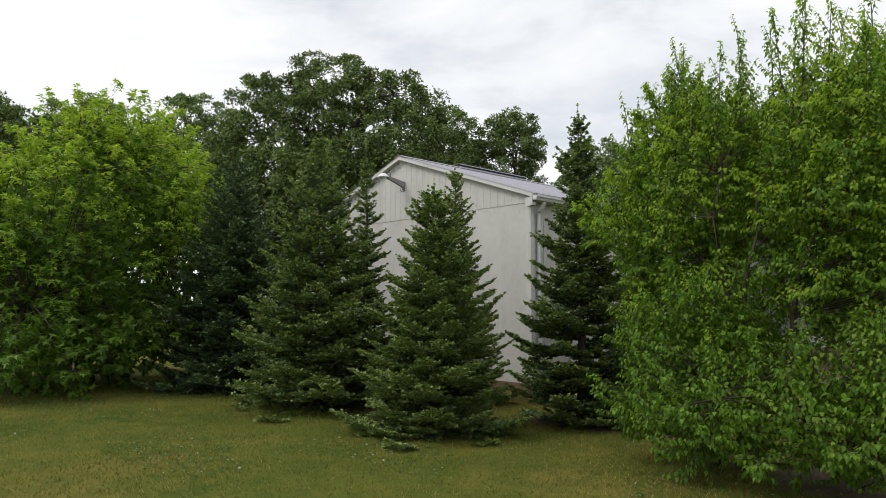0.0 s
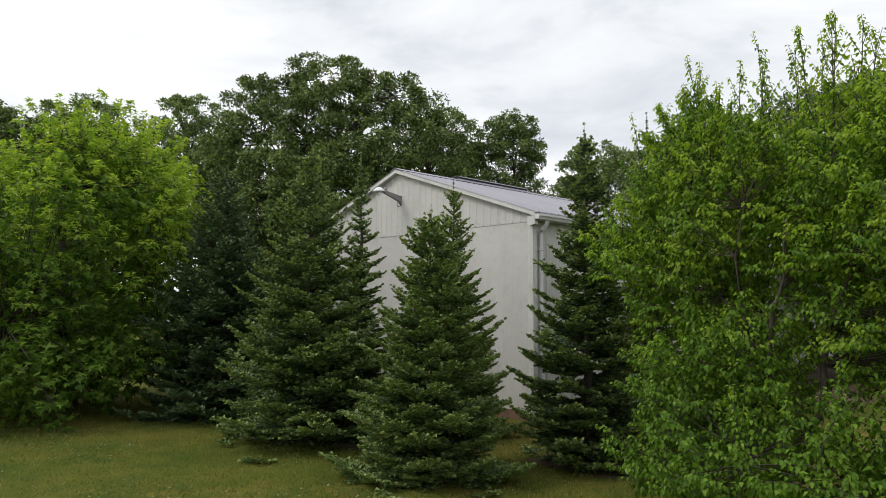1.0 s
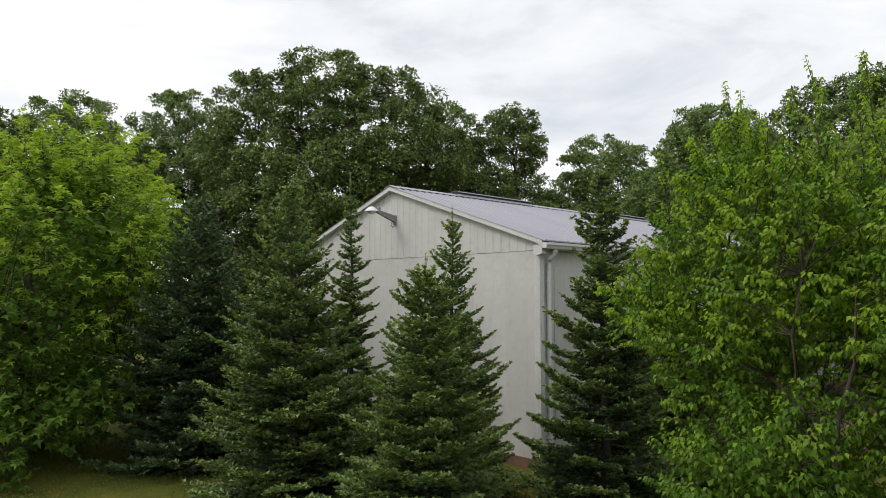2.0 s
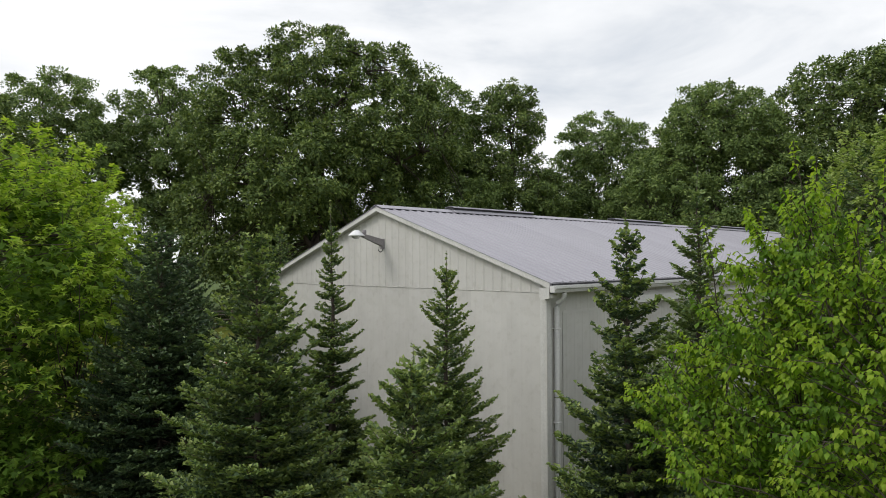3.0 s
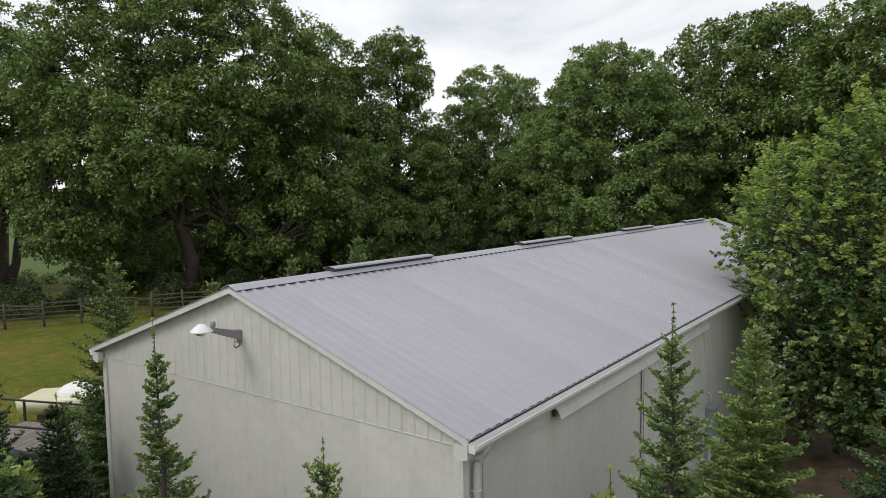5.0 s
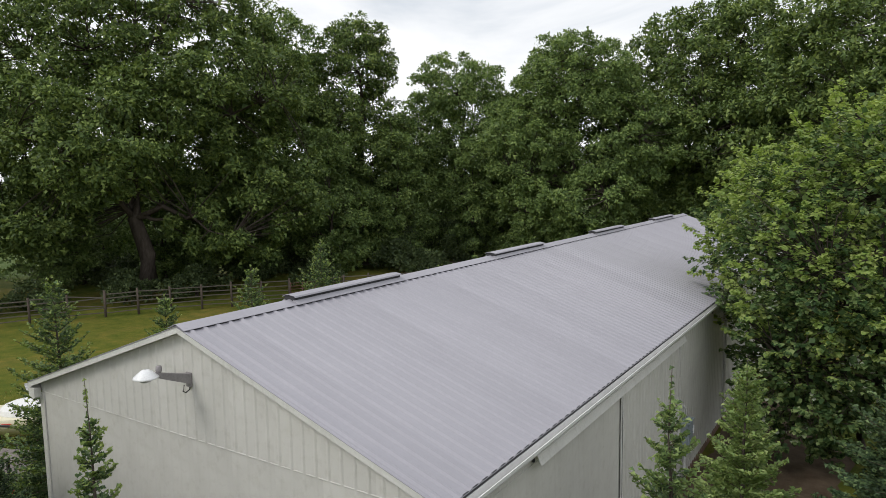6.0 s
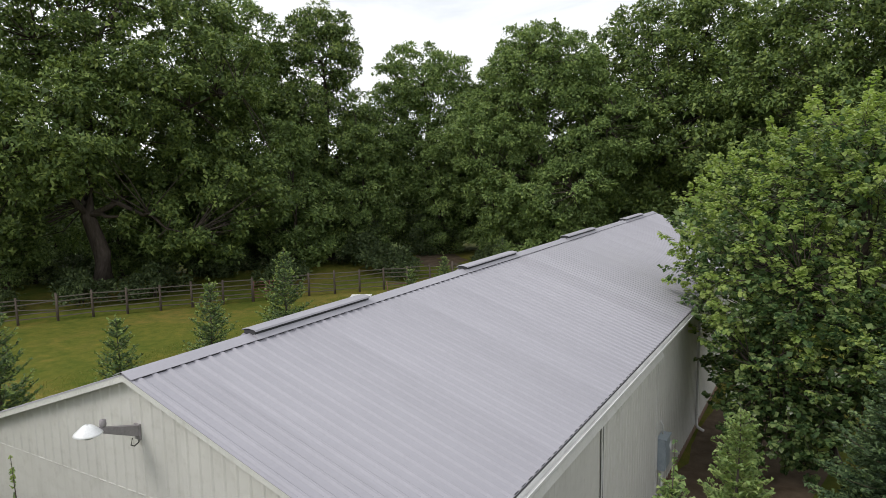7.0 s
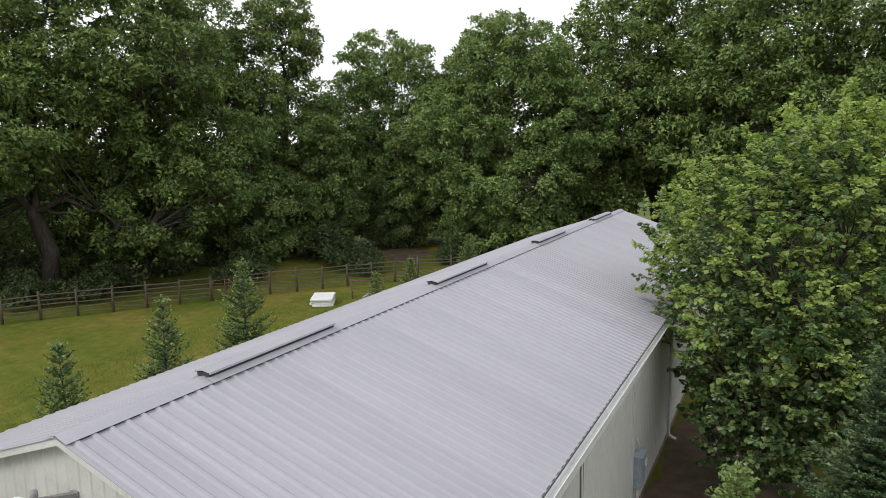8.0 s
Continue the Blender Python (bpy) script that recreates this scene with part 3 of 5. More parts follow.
def conifer(name, label, at, H, R, seed, mats, group, whorl=0.3, per_whorl=8, fill=7, low=0.04, leader=0.36, taper=0.9, gap=0.0, pitch=(-0.20, 0.70),
            lean=(0.0, 0.0), nl=0.050, count=85000, cover=0.058, fresh=0.70, step=0.075):
    """A young fir or spruce: straight stem, whorls of boughs, flat fern-like sprays of twigs set with needles."""
    rng = np.random.default_rng(seed)
    tree = thing(name, label, "tree", at, group)
    ln = np.array((lean[0], lean[1], 0.0))
    stem = [tuple(ln * (k / 9) ** 1.5 + np.array((0, 0, -0.1 + (H + 0.1) * k / 9)) + np.append(rng.normal(size=2) * 0.012, 0)) for k in range(10)]
    part("trunk", pipe(bmesh.new(), stem, [0.016 * H * max(1 - k / 8.4, 0.0) + 0.003 for k in range(10)], 8), M_BARK, tree)
    zs, az, fac, z = [], [], [], low * H
    while z < H - leader:
        a0 = rng.random() * 6.283
        crowd = 1.0 if z < 0.55 * H else 0.82
        for k in range(int(per_whorl * crowd + 0.5)):
            zs.append(z + rng.normal() * 0.02), az.append(a0 + 6.283 * k / int(per_whorl * crowd + 0.5) + rng.normal() * 0.16), fac.append(rng.uniform(0.8, 1.14))
        for k in range(int(fill * crowd ** 2 + 0.5)):
            zs.append(z + whorl * rng.uniform(0.25, 0.75)), az.append(rng.random() * 6.283), fac.append(rng.uniform(0.45, 0.8))
        z += whorl * rng.uniform(0.85, 1.15)
    zs, az, fac = np.array(zs), np.array(az), np.array(fac)
    n = len(zs)
    t = np.clip(zs / H, 0, 1)
    L = (R * (1 - t) ** taper + 0.05) * fac
    if gap:
        L *= np.where(rng.random(n) < gap, 0.45, 1.0)
    out = np.stack([np.cos(az), np.sin(az), np.zeros(n)], 1)
    side = np.stack([-np.sin(az), np.cos(az), np.zeros(n)], 1)
    o = np.stack([np.zeros(n), np.zeros(n), zs], 1) + ln * (t ** 1.5)[:, None]
    rise = pitch[0] + (pitch[1] - pitch[0]) * t ** 1.25 + rng.normal(size=n) * 0.07
    up = np.array((0, 0, 1.0))

    def bough(i, s):
        h = L[i] * (np.tan(rise[i]) * s + 0.22 * s ** 2 - 0.10 * (1 - t[i]) * np.sin(math.pi * s))
        return o[i] + out[i] * (L[i] * s)[:, None] + up * h[:, None]

    ids = np.arange(n)
    A, B, T, W = [], [], [], []
    for k in range(5):
        A.append(bough(ids, np.full(n, k / 5))), B.append(bough(ids, np.full(n, (k + 1) / 5)))
        T.append(np.full(n, (k + 0.5) / 5)), W.append(0.004 + 0.012 * L * (1 - k / 5))
    # side twigs in pairs along every bough
    npair = np.maximum((L / step).astype(int), 3)
    bi = np.repeat(ids, npair * 2)
    q = np.concatenate([np.arange(2 * m) for m in npair])
    s = np.clip(0.10 + 0.88 * ((q // 2) + 0.5) / npair[bi] + rng.normal(size=len(bi)) * 0.012, 0.05, 0.98)
    sg = np.where(q % 2, 1.0, -1.0)
    p0 = bough(bi, s)
    tan = unit(bough(bi, s + 0.02) - p0)
    ang = rng.normal(0.86, 0.10, len(bi))
    td = unit(tan * np.cos(ang)[:, None] + side[bi] * (sg * np.sin(ang))[:, None] + up * (0.10 + 0.10 * rng.normal(size=len(bi)))[:, None])
    tl = (0.50 * L[bi] * (1 - s) ** 0.85 + 0.05) * np.clip(s / 0.28, 0.45, 1.0) * rng.uniform(0.75, 1.12, len(bi))
    A.append(p0), B.append(p0 + td * tl[:, None])
    T.append(0.3 + 0.7 * s), W.append(np.full(len(bi), 0.003))
    # second twigs, in pairs on the longer ones
    n2 = np.where(tl > 0.11, (tl / (step * 0.85)).astype(int) * 2, 0)
    ti = np.repeat(np.arange(len(bi)), n2)
    q2 = np.concatenate([np.arange(m) for m in n2 if m])
    s2 = 0.2 + 0.75 * ((q2 // 2) + 0.5) / np.maximum(n2[ti] / 2, 1)
    acr = unit(np.cross(td[ti], up)) * np.where(q2 % 2, 1.0, -1.0)[:, None]
    r0 = p0[ti] + td[ti] * (tl[ti] * s2)[:, None]
    rd = unit(td[ti] * 0.72 + acr * 0.70 + up * (0.06 + 0.10 * rng.normal(size=len(ti)))[:, None])
    rl = 0.48 * tl[ti] * (1 - s2) + 0.03
    A.append(r0), B.append(r0 + rd * rl[:, None])
    T.append(0.35 + 0.6 * s[ti]), W.append(np.full(len(ti), 0.0022))
    # the leader
    top = np.array(stem[-1])
    A.append(np.array([top - (0, 0, leader * 1.2)])), B.append(np.array([top]))
    T.append(np.array([0.75])), W.append(np.array([0.003]))
    A, B, T, W = np.concatenate(A), np.concatenate(B), np.concatenate(T), np.concatenate(W)
    thick = W > 0.0031
    tv, tf = strips(A[thick], B[thick], W[thick], W[thick] * 0.6, rng)
    mesh_part("branchwork", tv, tf, [M_TWIG], tree, kind="stuff")
    # needles along all of it, fewer on the bare inner boughs
    SL = np.linalg.norm(B - A, axis=1)
    bare = np.clip((T - 0.02) * 3.5, 0.25, 1.0)
    perm = count / (SL * bare).sum()
    nw = 2 * cover / (perm * nl)
    num = np.floor(SL * bare * perm + rng.random(len(SL))).astype(int)
    si = np.repeat(np.arange(len(A)), num)
    u = rng.random(len(si))
    p = A[si] + (B - A)[si] * u[:, None]
    ax = unit(B - A)[si]
    upv = unit(up + 0.3 * rng.normal(size=(len(si), 3)))
    rad = unit(np.cross(upv, ax)) * np.where(rng.random(len(si)) < 0.5, -1.0, 1.0)[:, None]
    nd = unit(ax * rng.uniform(0.4, 0.9, (len(si), 1)) + rad * rng.uniform(0.25, 1.0, (len(si), 1)) + upv * rng.uniform(-0.05, 0.75, (len(si), 1)))
    ln_ = nl * rng.uniform(0.75, 1.25, len(si)) * (1 - 0.25 * u)
    wv = unit(np.cross(nd, upv)) * (nw * 0.5)
    v = np.stack([p - wv, p + wv, p + nd * ln_[:, None]], 1).reshape(-1, 3)
    f = np.arange(len(v)).reshape(-1, 3)
    tender = ((u * 0.45 + T[si] * 0.75) > fresh) & (rng.random(len(si)) < 0.85)
    mesh_part("foliage", v, f, mats, tree, kind="stuff", index=tender.astype(int))
    return tree


# ---------------------------------------------------------------- ground
def ground_height(x, y):
    """Almost level by the barn; a low bank under the tree line; the far field falls and rises gently."""
    d = -0.83 * x + 0.56 * y
    bank = 0.45 * np.exp(-((d - 47.0) / 5.0) ** 2)
    roll = np.clip((d - 60) / 200, 0, 1) * (2.5 * np.sin(x * 0.013 + 1.0) + 2.0 * np.sin(y * 0.017))
    return bank + roll + 0.02 * np.sin(x * 0.9) * np.cos(y * 0.7)


def build_ground():
    rng = np.random.default_rng(3)
    near = np.arange(-60, 60.1, 1.5)
    far = np.array([70, 85, 105, 130, 160, 200, 260, 340, 480, 700, 1000, 1500, 2200, 3200])
    ax = np.concatenate([-far[::-1], near, far])
    gx, gy = np.meshgrid(ax, ax, indexing="ij")
    gz = ground_height(gx, gy) * np.clip(1.6 - np.hypot(gx, gy) / 900, 0, 1)
    n = len(ax)
    v = np.stack([gx, gy, gz], -1).reshape(-1, 3)
    i = np.arange((n - 1) * n).reshape(n - 1, n)[:, :-1].ravel()
    f = np.stack([i, i + n, i + n + 1, i + 1], 1)
    me = fast_mesh("ground", v, f, [M_GROUND])
    me.polygons.foreach_set("use_smooth", np.ones(len(me.polygons), bool))
    tagged(new("ground", me), "mown lawn and pasture with dry and clovered patches", "ground", kind="structure")


build_ground()


def ground_patch(label, cx, cy, rx, ry, turn, seed):
    """A thin sheet on the lawn with a ragged edge: bare earth, and once the shade under firs."""
    rng = np.random.default_rng(seed)
    n = 56
    a = np.arange(n) * 2 * math.pi / n
    r = 1 + 0.10 * np.sin(3 * a + seed) + 0.07 * np.sin(7 * a + 2 * seed) + 0.05 * rng.normal(size=n)
    c, s = math.cos(radians(turn)), math.sin(radians(turn))
    x, y = rx * r * np.cos(a), ry * r * np.sin(a)
    pts = np.stack([cx + x * c - y * s, cy + x * s + y * c], 1)
    rings = []
    for k, (sc, lift) in enumerate(((1.0, -0.012), (0.88, 0.012), (0.5, 0.022))):
        q = np.array((cx, cy)) + (pts - (cx, cy)) * sc
        rings.append(np.column_stack([q, ground_height(q[:, 0], q[:, 1]) + lift]))
    bm = bmesh.new()
    rv = [[bm.verts.new(p) for p in ring] for ring in rings]
    for r0, r1 in zip(rv, rv[1:]):
        for k in range(n):
            bm.faces.new((r0[k], r0[(k + 1) % n], r1[(k + 1) % n], r1[k])).smooth = True
    bm.faces.new(rv[-1])
    me = bpy.data.meshes.new("soil_and_shade")
    bm.to_mesh(me)
    bm.free()
    me.materials.append(M_SOIL)
    tagged(new("soil_and_shade", me), label, "ground", kind="structure")


ground_patch("bare brown earth under the low heart-leaved tree", 7.5, -3.2, 1.4, 0.9, 35, 1)
ground_patch("bare brown earth along the barn's side wall", 1.9, 10.5, 2.1, 9.5, 0, 2)
ground_patch("bare earth under the fir boughs before the gable", 3.6, -2.0, 1.6, 1.0, 20, 4)
# no bare earth here: this sheet puts the firs' shade into colour
ground_patch("brown sheet standing in for shade beneath the fir row", -2.2, -3.4, 4.2, 0.9, -8, 5)
ground_patch("worn earth patch in the pasture grass", -17.6, 19.6, 1.0, 2.0, 30, 6)
ground_patch("bare bank of earth by the tree line", -25.5, 43.5, 2.2, 3.6, 40, 8)

# ---------------------------------------------------------------- barn
EAVE_X, EAVE_Z = 0.34, 4.41
RIDGE_X, RIDGE_Z = -4.27, 5.955
LEFT_X = 2 * RIDGE_X - EAVE_X + 0.04
Y0, Y1 = -0.30, 29.0
WALL_Y0, WALL_Y1 = -0.15, 28.85
WALL_R, WALL_L = 0.16, LEFT_X + 0.18
SLOPE = (RIDGE_Z - EAVE_Z) / (EAVE_X - RIDGE_X)
BELT_Z = 4.24
RIB = 0.2286


def roof_z(x):
    return RIDGE_Z - SLOPE * abs(x - RIDGE_X)


barn = thing("barn", "long pale grey metal-clad barn with low gable roof", "barn", (RIDGE_X, 14.3, 0))
barn_off = Vector((-RIDGE_X, -14.3, 0))


def bpart(name, bm, mat, label="", parent=None):
    bmesh.ops.translate(bm, verts=bm.verts, vec=barn_off)
    return part(name, bm, mat, parent or barn, label)


def wall_core():
    """The gable and side walls behind the cladding, 12 cm thick, and the roof deck."""
    t = 0.12
    gab = lambda: [(WALL_L + 0.02, 0.12), (WALL_R - 0.02, 0.12), (WALL_R - 0.02, roof_z(WALL_R) - 0.06), (RIDGE_X, RIDGE_Z - 0.06), (WALL_L + 0.02, roof_z(WALL_L) - 0.06)]
    w1 = bpart("gable_wall", extrude_profile(gab(), WALL_Y0 + 0.02, WALL_Y0 + t), M_SIDING)
    bpart("gable_wall", extrude_profile(gab(), WALL_Y1 - t, WALL_Y1 - 0.02), M_SIDING)
    w2 = bpart("side_wall", block((WALL_R - t, WALL_Y0 + t + 0.003, 0.12), (WALL_R - 0.02, WALL_Y1 - t - 0.003, 4.36)), M_SIDING)
    w3 = bpart("side_wall", block((WALL_L + 0.02, WALL_Y0 + t + 0.003, 0.12), (WALL_L + t, WALL_Y1 - t - 0.003, 4.36)), M_SIDING)
    return w1, w2, w3


gable_wall, side_wall, back_wall = wall_core()
# roof deck: one slab a slope, under the sheets
deck = [(EAVE_X - 0.01, EAVE_Z - 0.05), (RIDGE_X, RIDGE_Z - 0.045), (LEFT_X + 0.01, EAVE_Z - 0.05), (LEFT_X + 0.01, EAVE_Z - 0.012), (RIDGE_X, RIDGE_Z - 0.008), (EAVE_X - 0.01, EAVE_Z - 0.012)]
roof = bpart("roof", extrude_profile(deck, Y0 + 0.01, Y1 - 0.01), M_ROOF, "light grey ribbed steel roof")
# skirt boards
bpart("skirt_board", block((WALL_L + 0.01, WALL_Y0 - 0.012, -0.15), (WALL_R - 0.01, WALL_Y0 + 0.05, 0.20), 0.004), M_SKIRT, "brown treated skirt board")
bpart("skirt_board", block((WALL_R - 0.05, WALL_Y0 + 0.06, -0.15), (WALL_R + 0.012, WALL_Y1, 0.20), 0.004), M_SKIRT)
bpart("skirt_board", block((WALL_L - 0.012, WALL_Y0 + 0.06, -0.15), (WALL_L + 0.05, WALL_Y1, 0.20), 0.004), M_SKIRT)


def rake(side, y_face, sgn):
    """The sloping white board under the roof's gable edge, with its soffit."""
    x_end = EAVE_X if side > 0 else LEFT_X
    out = [(RIDGE_X, RIDGE_Z - 0.004), (x_end, EAVE_Z - 0.004), (x_end, EAVE_Z - 0.125), (x_end - side * 0.13, EAVE_Z - 0.052), (RIDGE_X, RIDGE_Z - 0.095)]
    bpart("rake_board", extrude_profile(out, y_face, y_face + sgn * 0.022), M_TRIM)
    sof = [(RIDGE_X, RIDGE_Z - 0.079), (x_end, EAVE_Z - 0.079), (x_end, EAVE_Z - 0.091), (RIDGE_X, RIDGE_Z - 0.091)]
    bpart("rake_soffit", extrude_profile(sof, y_face + sgn * 0.024, y_face + sgn * 0.145), M_TRIM)
    # metal edge strip lapping over the sheet
    lip = [(RIDGE_X, RIDGE_Z + 0.008), (x_end, EAVE_Z + 0.008), (x_end, EAVE_Z - 0.0), (RIDGE_X, RIDGE_Z - 0.0)]
    bpart("rake_trim", extrude_profile(lip, y_face - sgn * 0.012, y_face + sgn * 0.03), M_ROOF)


for side in (1, -1):
    rake(side, Y0, 1)
    rake(side, Y1, -1)
# boxed ends where the eave meets the gable
for x0, x1, xt in ((WALL_R - 0.03, EAVE_X - 0.004, 1), (LEFT_X + 0.004, WALL_L + 0.03, -1)):
    bm = extrude_profile([(x0, EAVE_Z - 0.095), (x1, EAVE_Z - 0.095), (x1, EAVE_Z - 0.265), ((x0 + x1) / 2 - 0.05 * xt, EAVE_Z - 0.30), (x0, EAVE_Z - 0.25)], Y0 + 0.002, WALL_Y0 - 0.03)
    bpart("eave_return", bm, M_TRIM, "white boxed eave end")
# eave soffits and fascia
bpart("eave_soffit", block((WALL_R + 0.022, WALL_Y0 + 0.01, EAVE_Z - 0.175), (EAVE_X - 0.03, Y1 - 0.03, EAVE_Z - 0.16)), M_TRIM)
bpart("eave_soffit", block((LEFT_X + 0.03, WALL_Y0 + 0.01, EAVE_Z - 0.175), (WALL_L - 0.022, Y1 - 0.03, EAVE_Z - 0.16)), M_TRIM)
bpart("fascia", block((EAVE_X - 0.026, Y0 + 0.03, EAVE_Z - 0.19), (EAVE_X - 0.004, Y1 - 0.03, EAVE_Z - 0.056)), M_TRIM)
bpart("fascia", block((LEFT_X + 0.004, Y0 + 0.03, EAVE_Z - 0.19), (LEFT_X + 0.026, Y1 - 0.03, EAVE_Z - 0.056)), M_TRIM)


def gutter(x, s):
    z = EAVE_Z - 0.042
    o = [(0.0, 0.0), (0.0, -0.115), (0.075, -0.115), (0.095, -0.065), (0.118, -0.045), (0.118, 0.0), (0.106, 0.0), (0.106, -0.012), (0.112, -0.012), (0.112, -0.04), (0.089, -0.058), (0.07, -0.107), (0.006, -0.107), (0.006, 0.0)]
    return extrude_profile([(x + s * (0.012 + a * 1.12), z - 0.012 + b) for a, b in o], Y0 + 0.005, Y1 - 0.005)


# dark strip that stands for the shade between roof edge and gutter
for s in (1, -1):
    x = EAVE_X if s > 0 else LEFT_X
    bpart("eave_gap_shade", block((x - s * 0.012, Y0 + 0.08, EAVE_Z - 0.052), (x + s * 0.010, Y1 - 0.08, EAVE_Z - 0.004)), M_DARK, "dark strip for the shaded eave gap")
bpart("gutter", gutter(EAVE_X, 1), M_GUTTER, "white K-shaped eave gutter")
bpart("gutter", gutter(LEFT_X, -1), M_GUTTER)
bpart("gutter_end", block((EAVE_X + 0.014, Y0 - 0.001, EAVE_Z - 0.162), (EAVE_X + 0.11, Y0 + 0.004, EAVE_Z - 0.056)), M_GUTTER)


def downspout(y):
    pts = [(EAVE_X + 0.055, y, EAVE_Z - 0.15), (EAVE_X + 0.055, y, EAVE_Z - 0.20), (EAVE_X + 0.02, y, EAVE_Z - 0.27), (WALL_R + 0.09, y, EAVE_Z - 0.36), (WALL_R + 0.065, y, EAVE_Z - 0.44), (WALL_R + 0.065, y, 0.30), (WALL_R + 0.10, y, 0.17), (WALL_R + 0.30, y, 0.08)]
    bm = pipe(bmesh.new(), pts, [0.046] * len(pts), 8)
    for v in bm.verts:
        v.co.y = y + (v.co.y - y) * 1.15
    ob = bpart("downspout", bm, M_GUTTER, "white metal downspout")
    for z in (3.6, 2.0, 0.6):
        bpart("strap", block((WALL_R + 0.003, y - 0.057, z), (WALL_R + 0.115, y + 0.057, z + 0.022), 0.004), M_GUTTER, parent=ob)


downspout(0.06)
downspout(16.1)
# corner boards
for x, y in ((WALL_R, WALL_Y0), (WALL_L, WALL_Y0), (WALL_R, WALL_Y1), (WALL_L, WALL_Y1)):
    sx, sy = (1 if x > RIDGE_X else -1), (1 if y > 5 else -1)
    z1 = EAVE_Z - 0.20
    bm = block((x - sx * 0.11, y + sy * 0.004, 0.12), (x + sx * 0.028, y + sy * 0.028, z1), 0.003)
    bpart("corner_trim", bm, M_TRIM)
    bm = block((x + sx * 0.004, y - sy * 0.11, 0.12), (x + sx * 0.026, y + sy * 0.001, z1), 0.003)
    bpart("corner_trim", bm, M_TRIM)
# belt strip across the gable
prof = [(WALL_Y0 - 0.002, BELT_Z - 0.006), (WALL_Y0 - 0.013, BELT_Z - 0.014), (WALL_Y0 - 0.013, BELT_Z - 0.010), (WALL_Y0 - 0.011, BELT_Z - 0.004), (WALL_Y0 - 0.002, BELT_Z + 0.005)]
bpart("belt_trim", extrude_profile(prof, WALL_L + 0.115, WALL_R - 0.115, "x"), M_SIDING, "horizontal drip strip")

# ridge cap with foam closures, and four vents on it
cap_w = 0.20
cap = [(RIDGE_X - cap_w, RIDGE_Z - SLOPE * cap_w + 0.030), (RIDGE_X - 0.05, RIDGE_Z - 0.01 + 0.036), (RIDGE_X, RIDGE_Z + 0.042), (RIDGE_X + 0.05, RIDGE_Z - 0.01 + 0.036), (RIDGE_X + cap_w, RIDGE_Z - SLOPE * cap_w + 0.030),
       (RIDGE_X + cap_w, RIDGE_Z - SLOPE * cap_w + 0.025), (RIDGE_X, RIDGE_Z + 0.034), (RIDGE_X - cap_w, RIDGE_Z - SLOPE * cap_w + 0.025)]
bpart("ridge_cap", extrude_profile(cap, Y0 - 0.015, Y1 + 0.015), M_ROOF, "folded steel ridge cap")
for s in (1, -1):
    q = [(RIDGE_X + s * (cap_w - 0.045), RIDGE_Z - SLOPE * (cap_w - 0.045) - 0.004), (RIDGE_X + s * (cap_w - 0.018), RIDGE_Z - SLOPE * (cap_w - 0.018) - 0.004),
         (RIDGE_X + s * (cap_w - 0.018), RIDGE_Z - SLOPE * (cap_w - 0.018) + 0.026), (RIDGE_X + s * (cap_w - 0.045), RIDGE_Z - SLOPE * (cap_w - 0.045) + 0.026)]
    bpart("closure_strip", extrude_profile(q, Y0 + 0.09, Y1 - 0.09), M_DARK, "dark foam closure strip")
for y in (1.92, 9.0, 16.3, 23.5):
    e = y + 3.05
    vent = bpart("ridge_vent", extrude_profile([(RIDGE_X - 0.155, RIDGE_Z + 0.078), (RIDGE_X - 0.14, RIDGE_Z + 0.104), (RIDGE_X, RIDGE_Z + 0.126), (RIDGE_X + 0.14, RIDGE_Z + 0.104), (RIDGE_X + 0.155, RIDGE_Z + 0.078),
                                                    (RIDGE_X + 0.149, RIDGE_Z + 0.078), (RIDGE_X + 0.135, RIDGE_Z + 0.099), (RIDGE_X, RIDGE_Z + 0.119), (RIDGE_X - 0.135, RIDGE_Z + 0.099), (RIDGE_X - 0.149, RIDGE_Z + 0.078)], y, e), M_ROOF, "low steel ridge vent with dark slot")
    bpart("vent_screen", block((RIDGE_X - 0.12, y + 0.02, RIDGE_Z + 0.02), (RIDGE_X + 0.12, e - 0.02, RIDGE_Z + 0.098)), M_DARK, parent=vent)
    for s in (1, -1):
        bm = extrude_profile([(RIDGE_X + s * 0.095, RIDGE_Z + 0.012), (RIDGE_X + s * 0.215, RIDGE_Z - SLOPE * 0.215 + 0.034), (RIDGE_X + s * 0.215, RIDGE_Z - SLOPE * 0.215 + 0.04), (RIDGE_X + s * 0.13, RIDGE_Z + 0.03), (RIDGE_X + s * 0.095, RIDGE_Z + 0.03)], y + 0.004, e - 0.004)
        bpart("vent_flange", bm, M_ROOF, parent=vent)

# sliding doors on the side wall: leaves, seams and the sloping track cover
DOOR_A, DOOR_M, DOOR_B = 2.35, 6.18, 10.55


def sliding_door(y0, y1, seam_dark):
    door = bpart("sliding_door", block((WALL_R + 0.003, y0 + 0.012, 0.16), (WALL_R + (0.012 if seam_dark else 0.036), y1 - 0.012, 3.90), 0.002), M_SIDING, "ribbed pale grey sliding door leaf")
    for ya in ((y1 - 0.072,) if seam_dark else (y0 + 0.012, y1 - 0.072)):
        bpart("door_stile", block((WALL_R + 0.038, ya, 0.16), (WALL_R + 0.056, ya + 0.06, 3.86), 0.004), M_TRIM, parent=door)
    return door


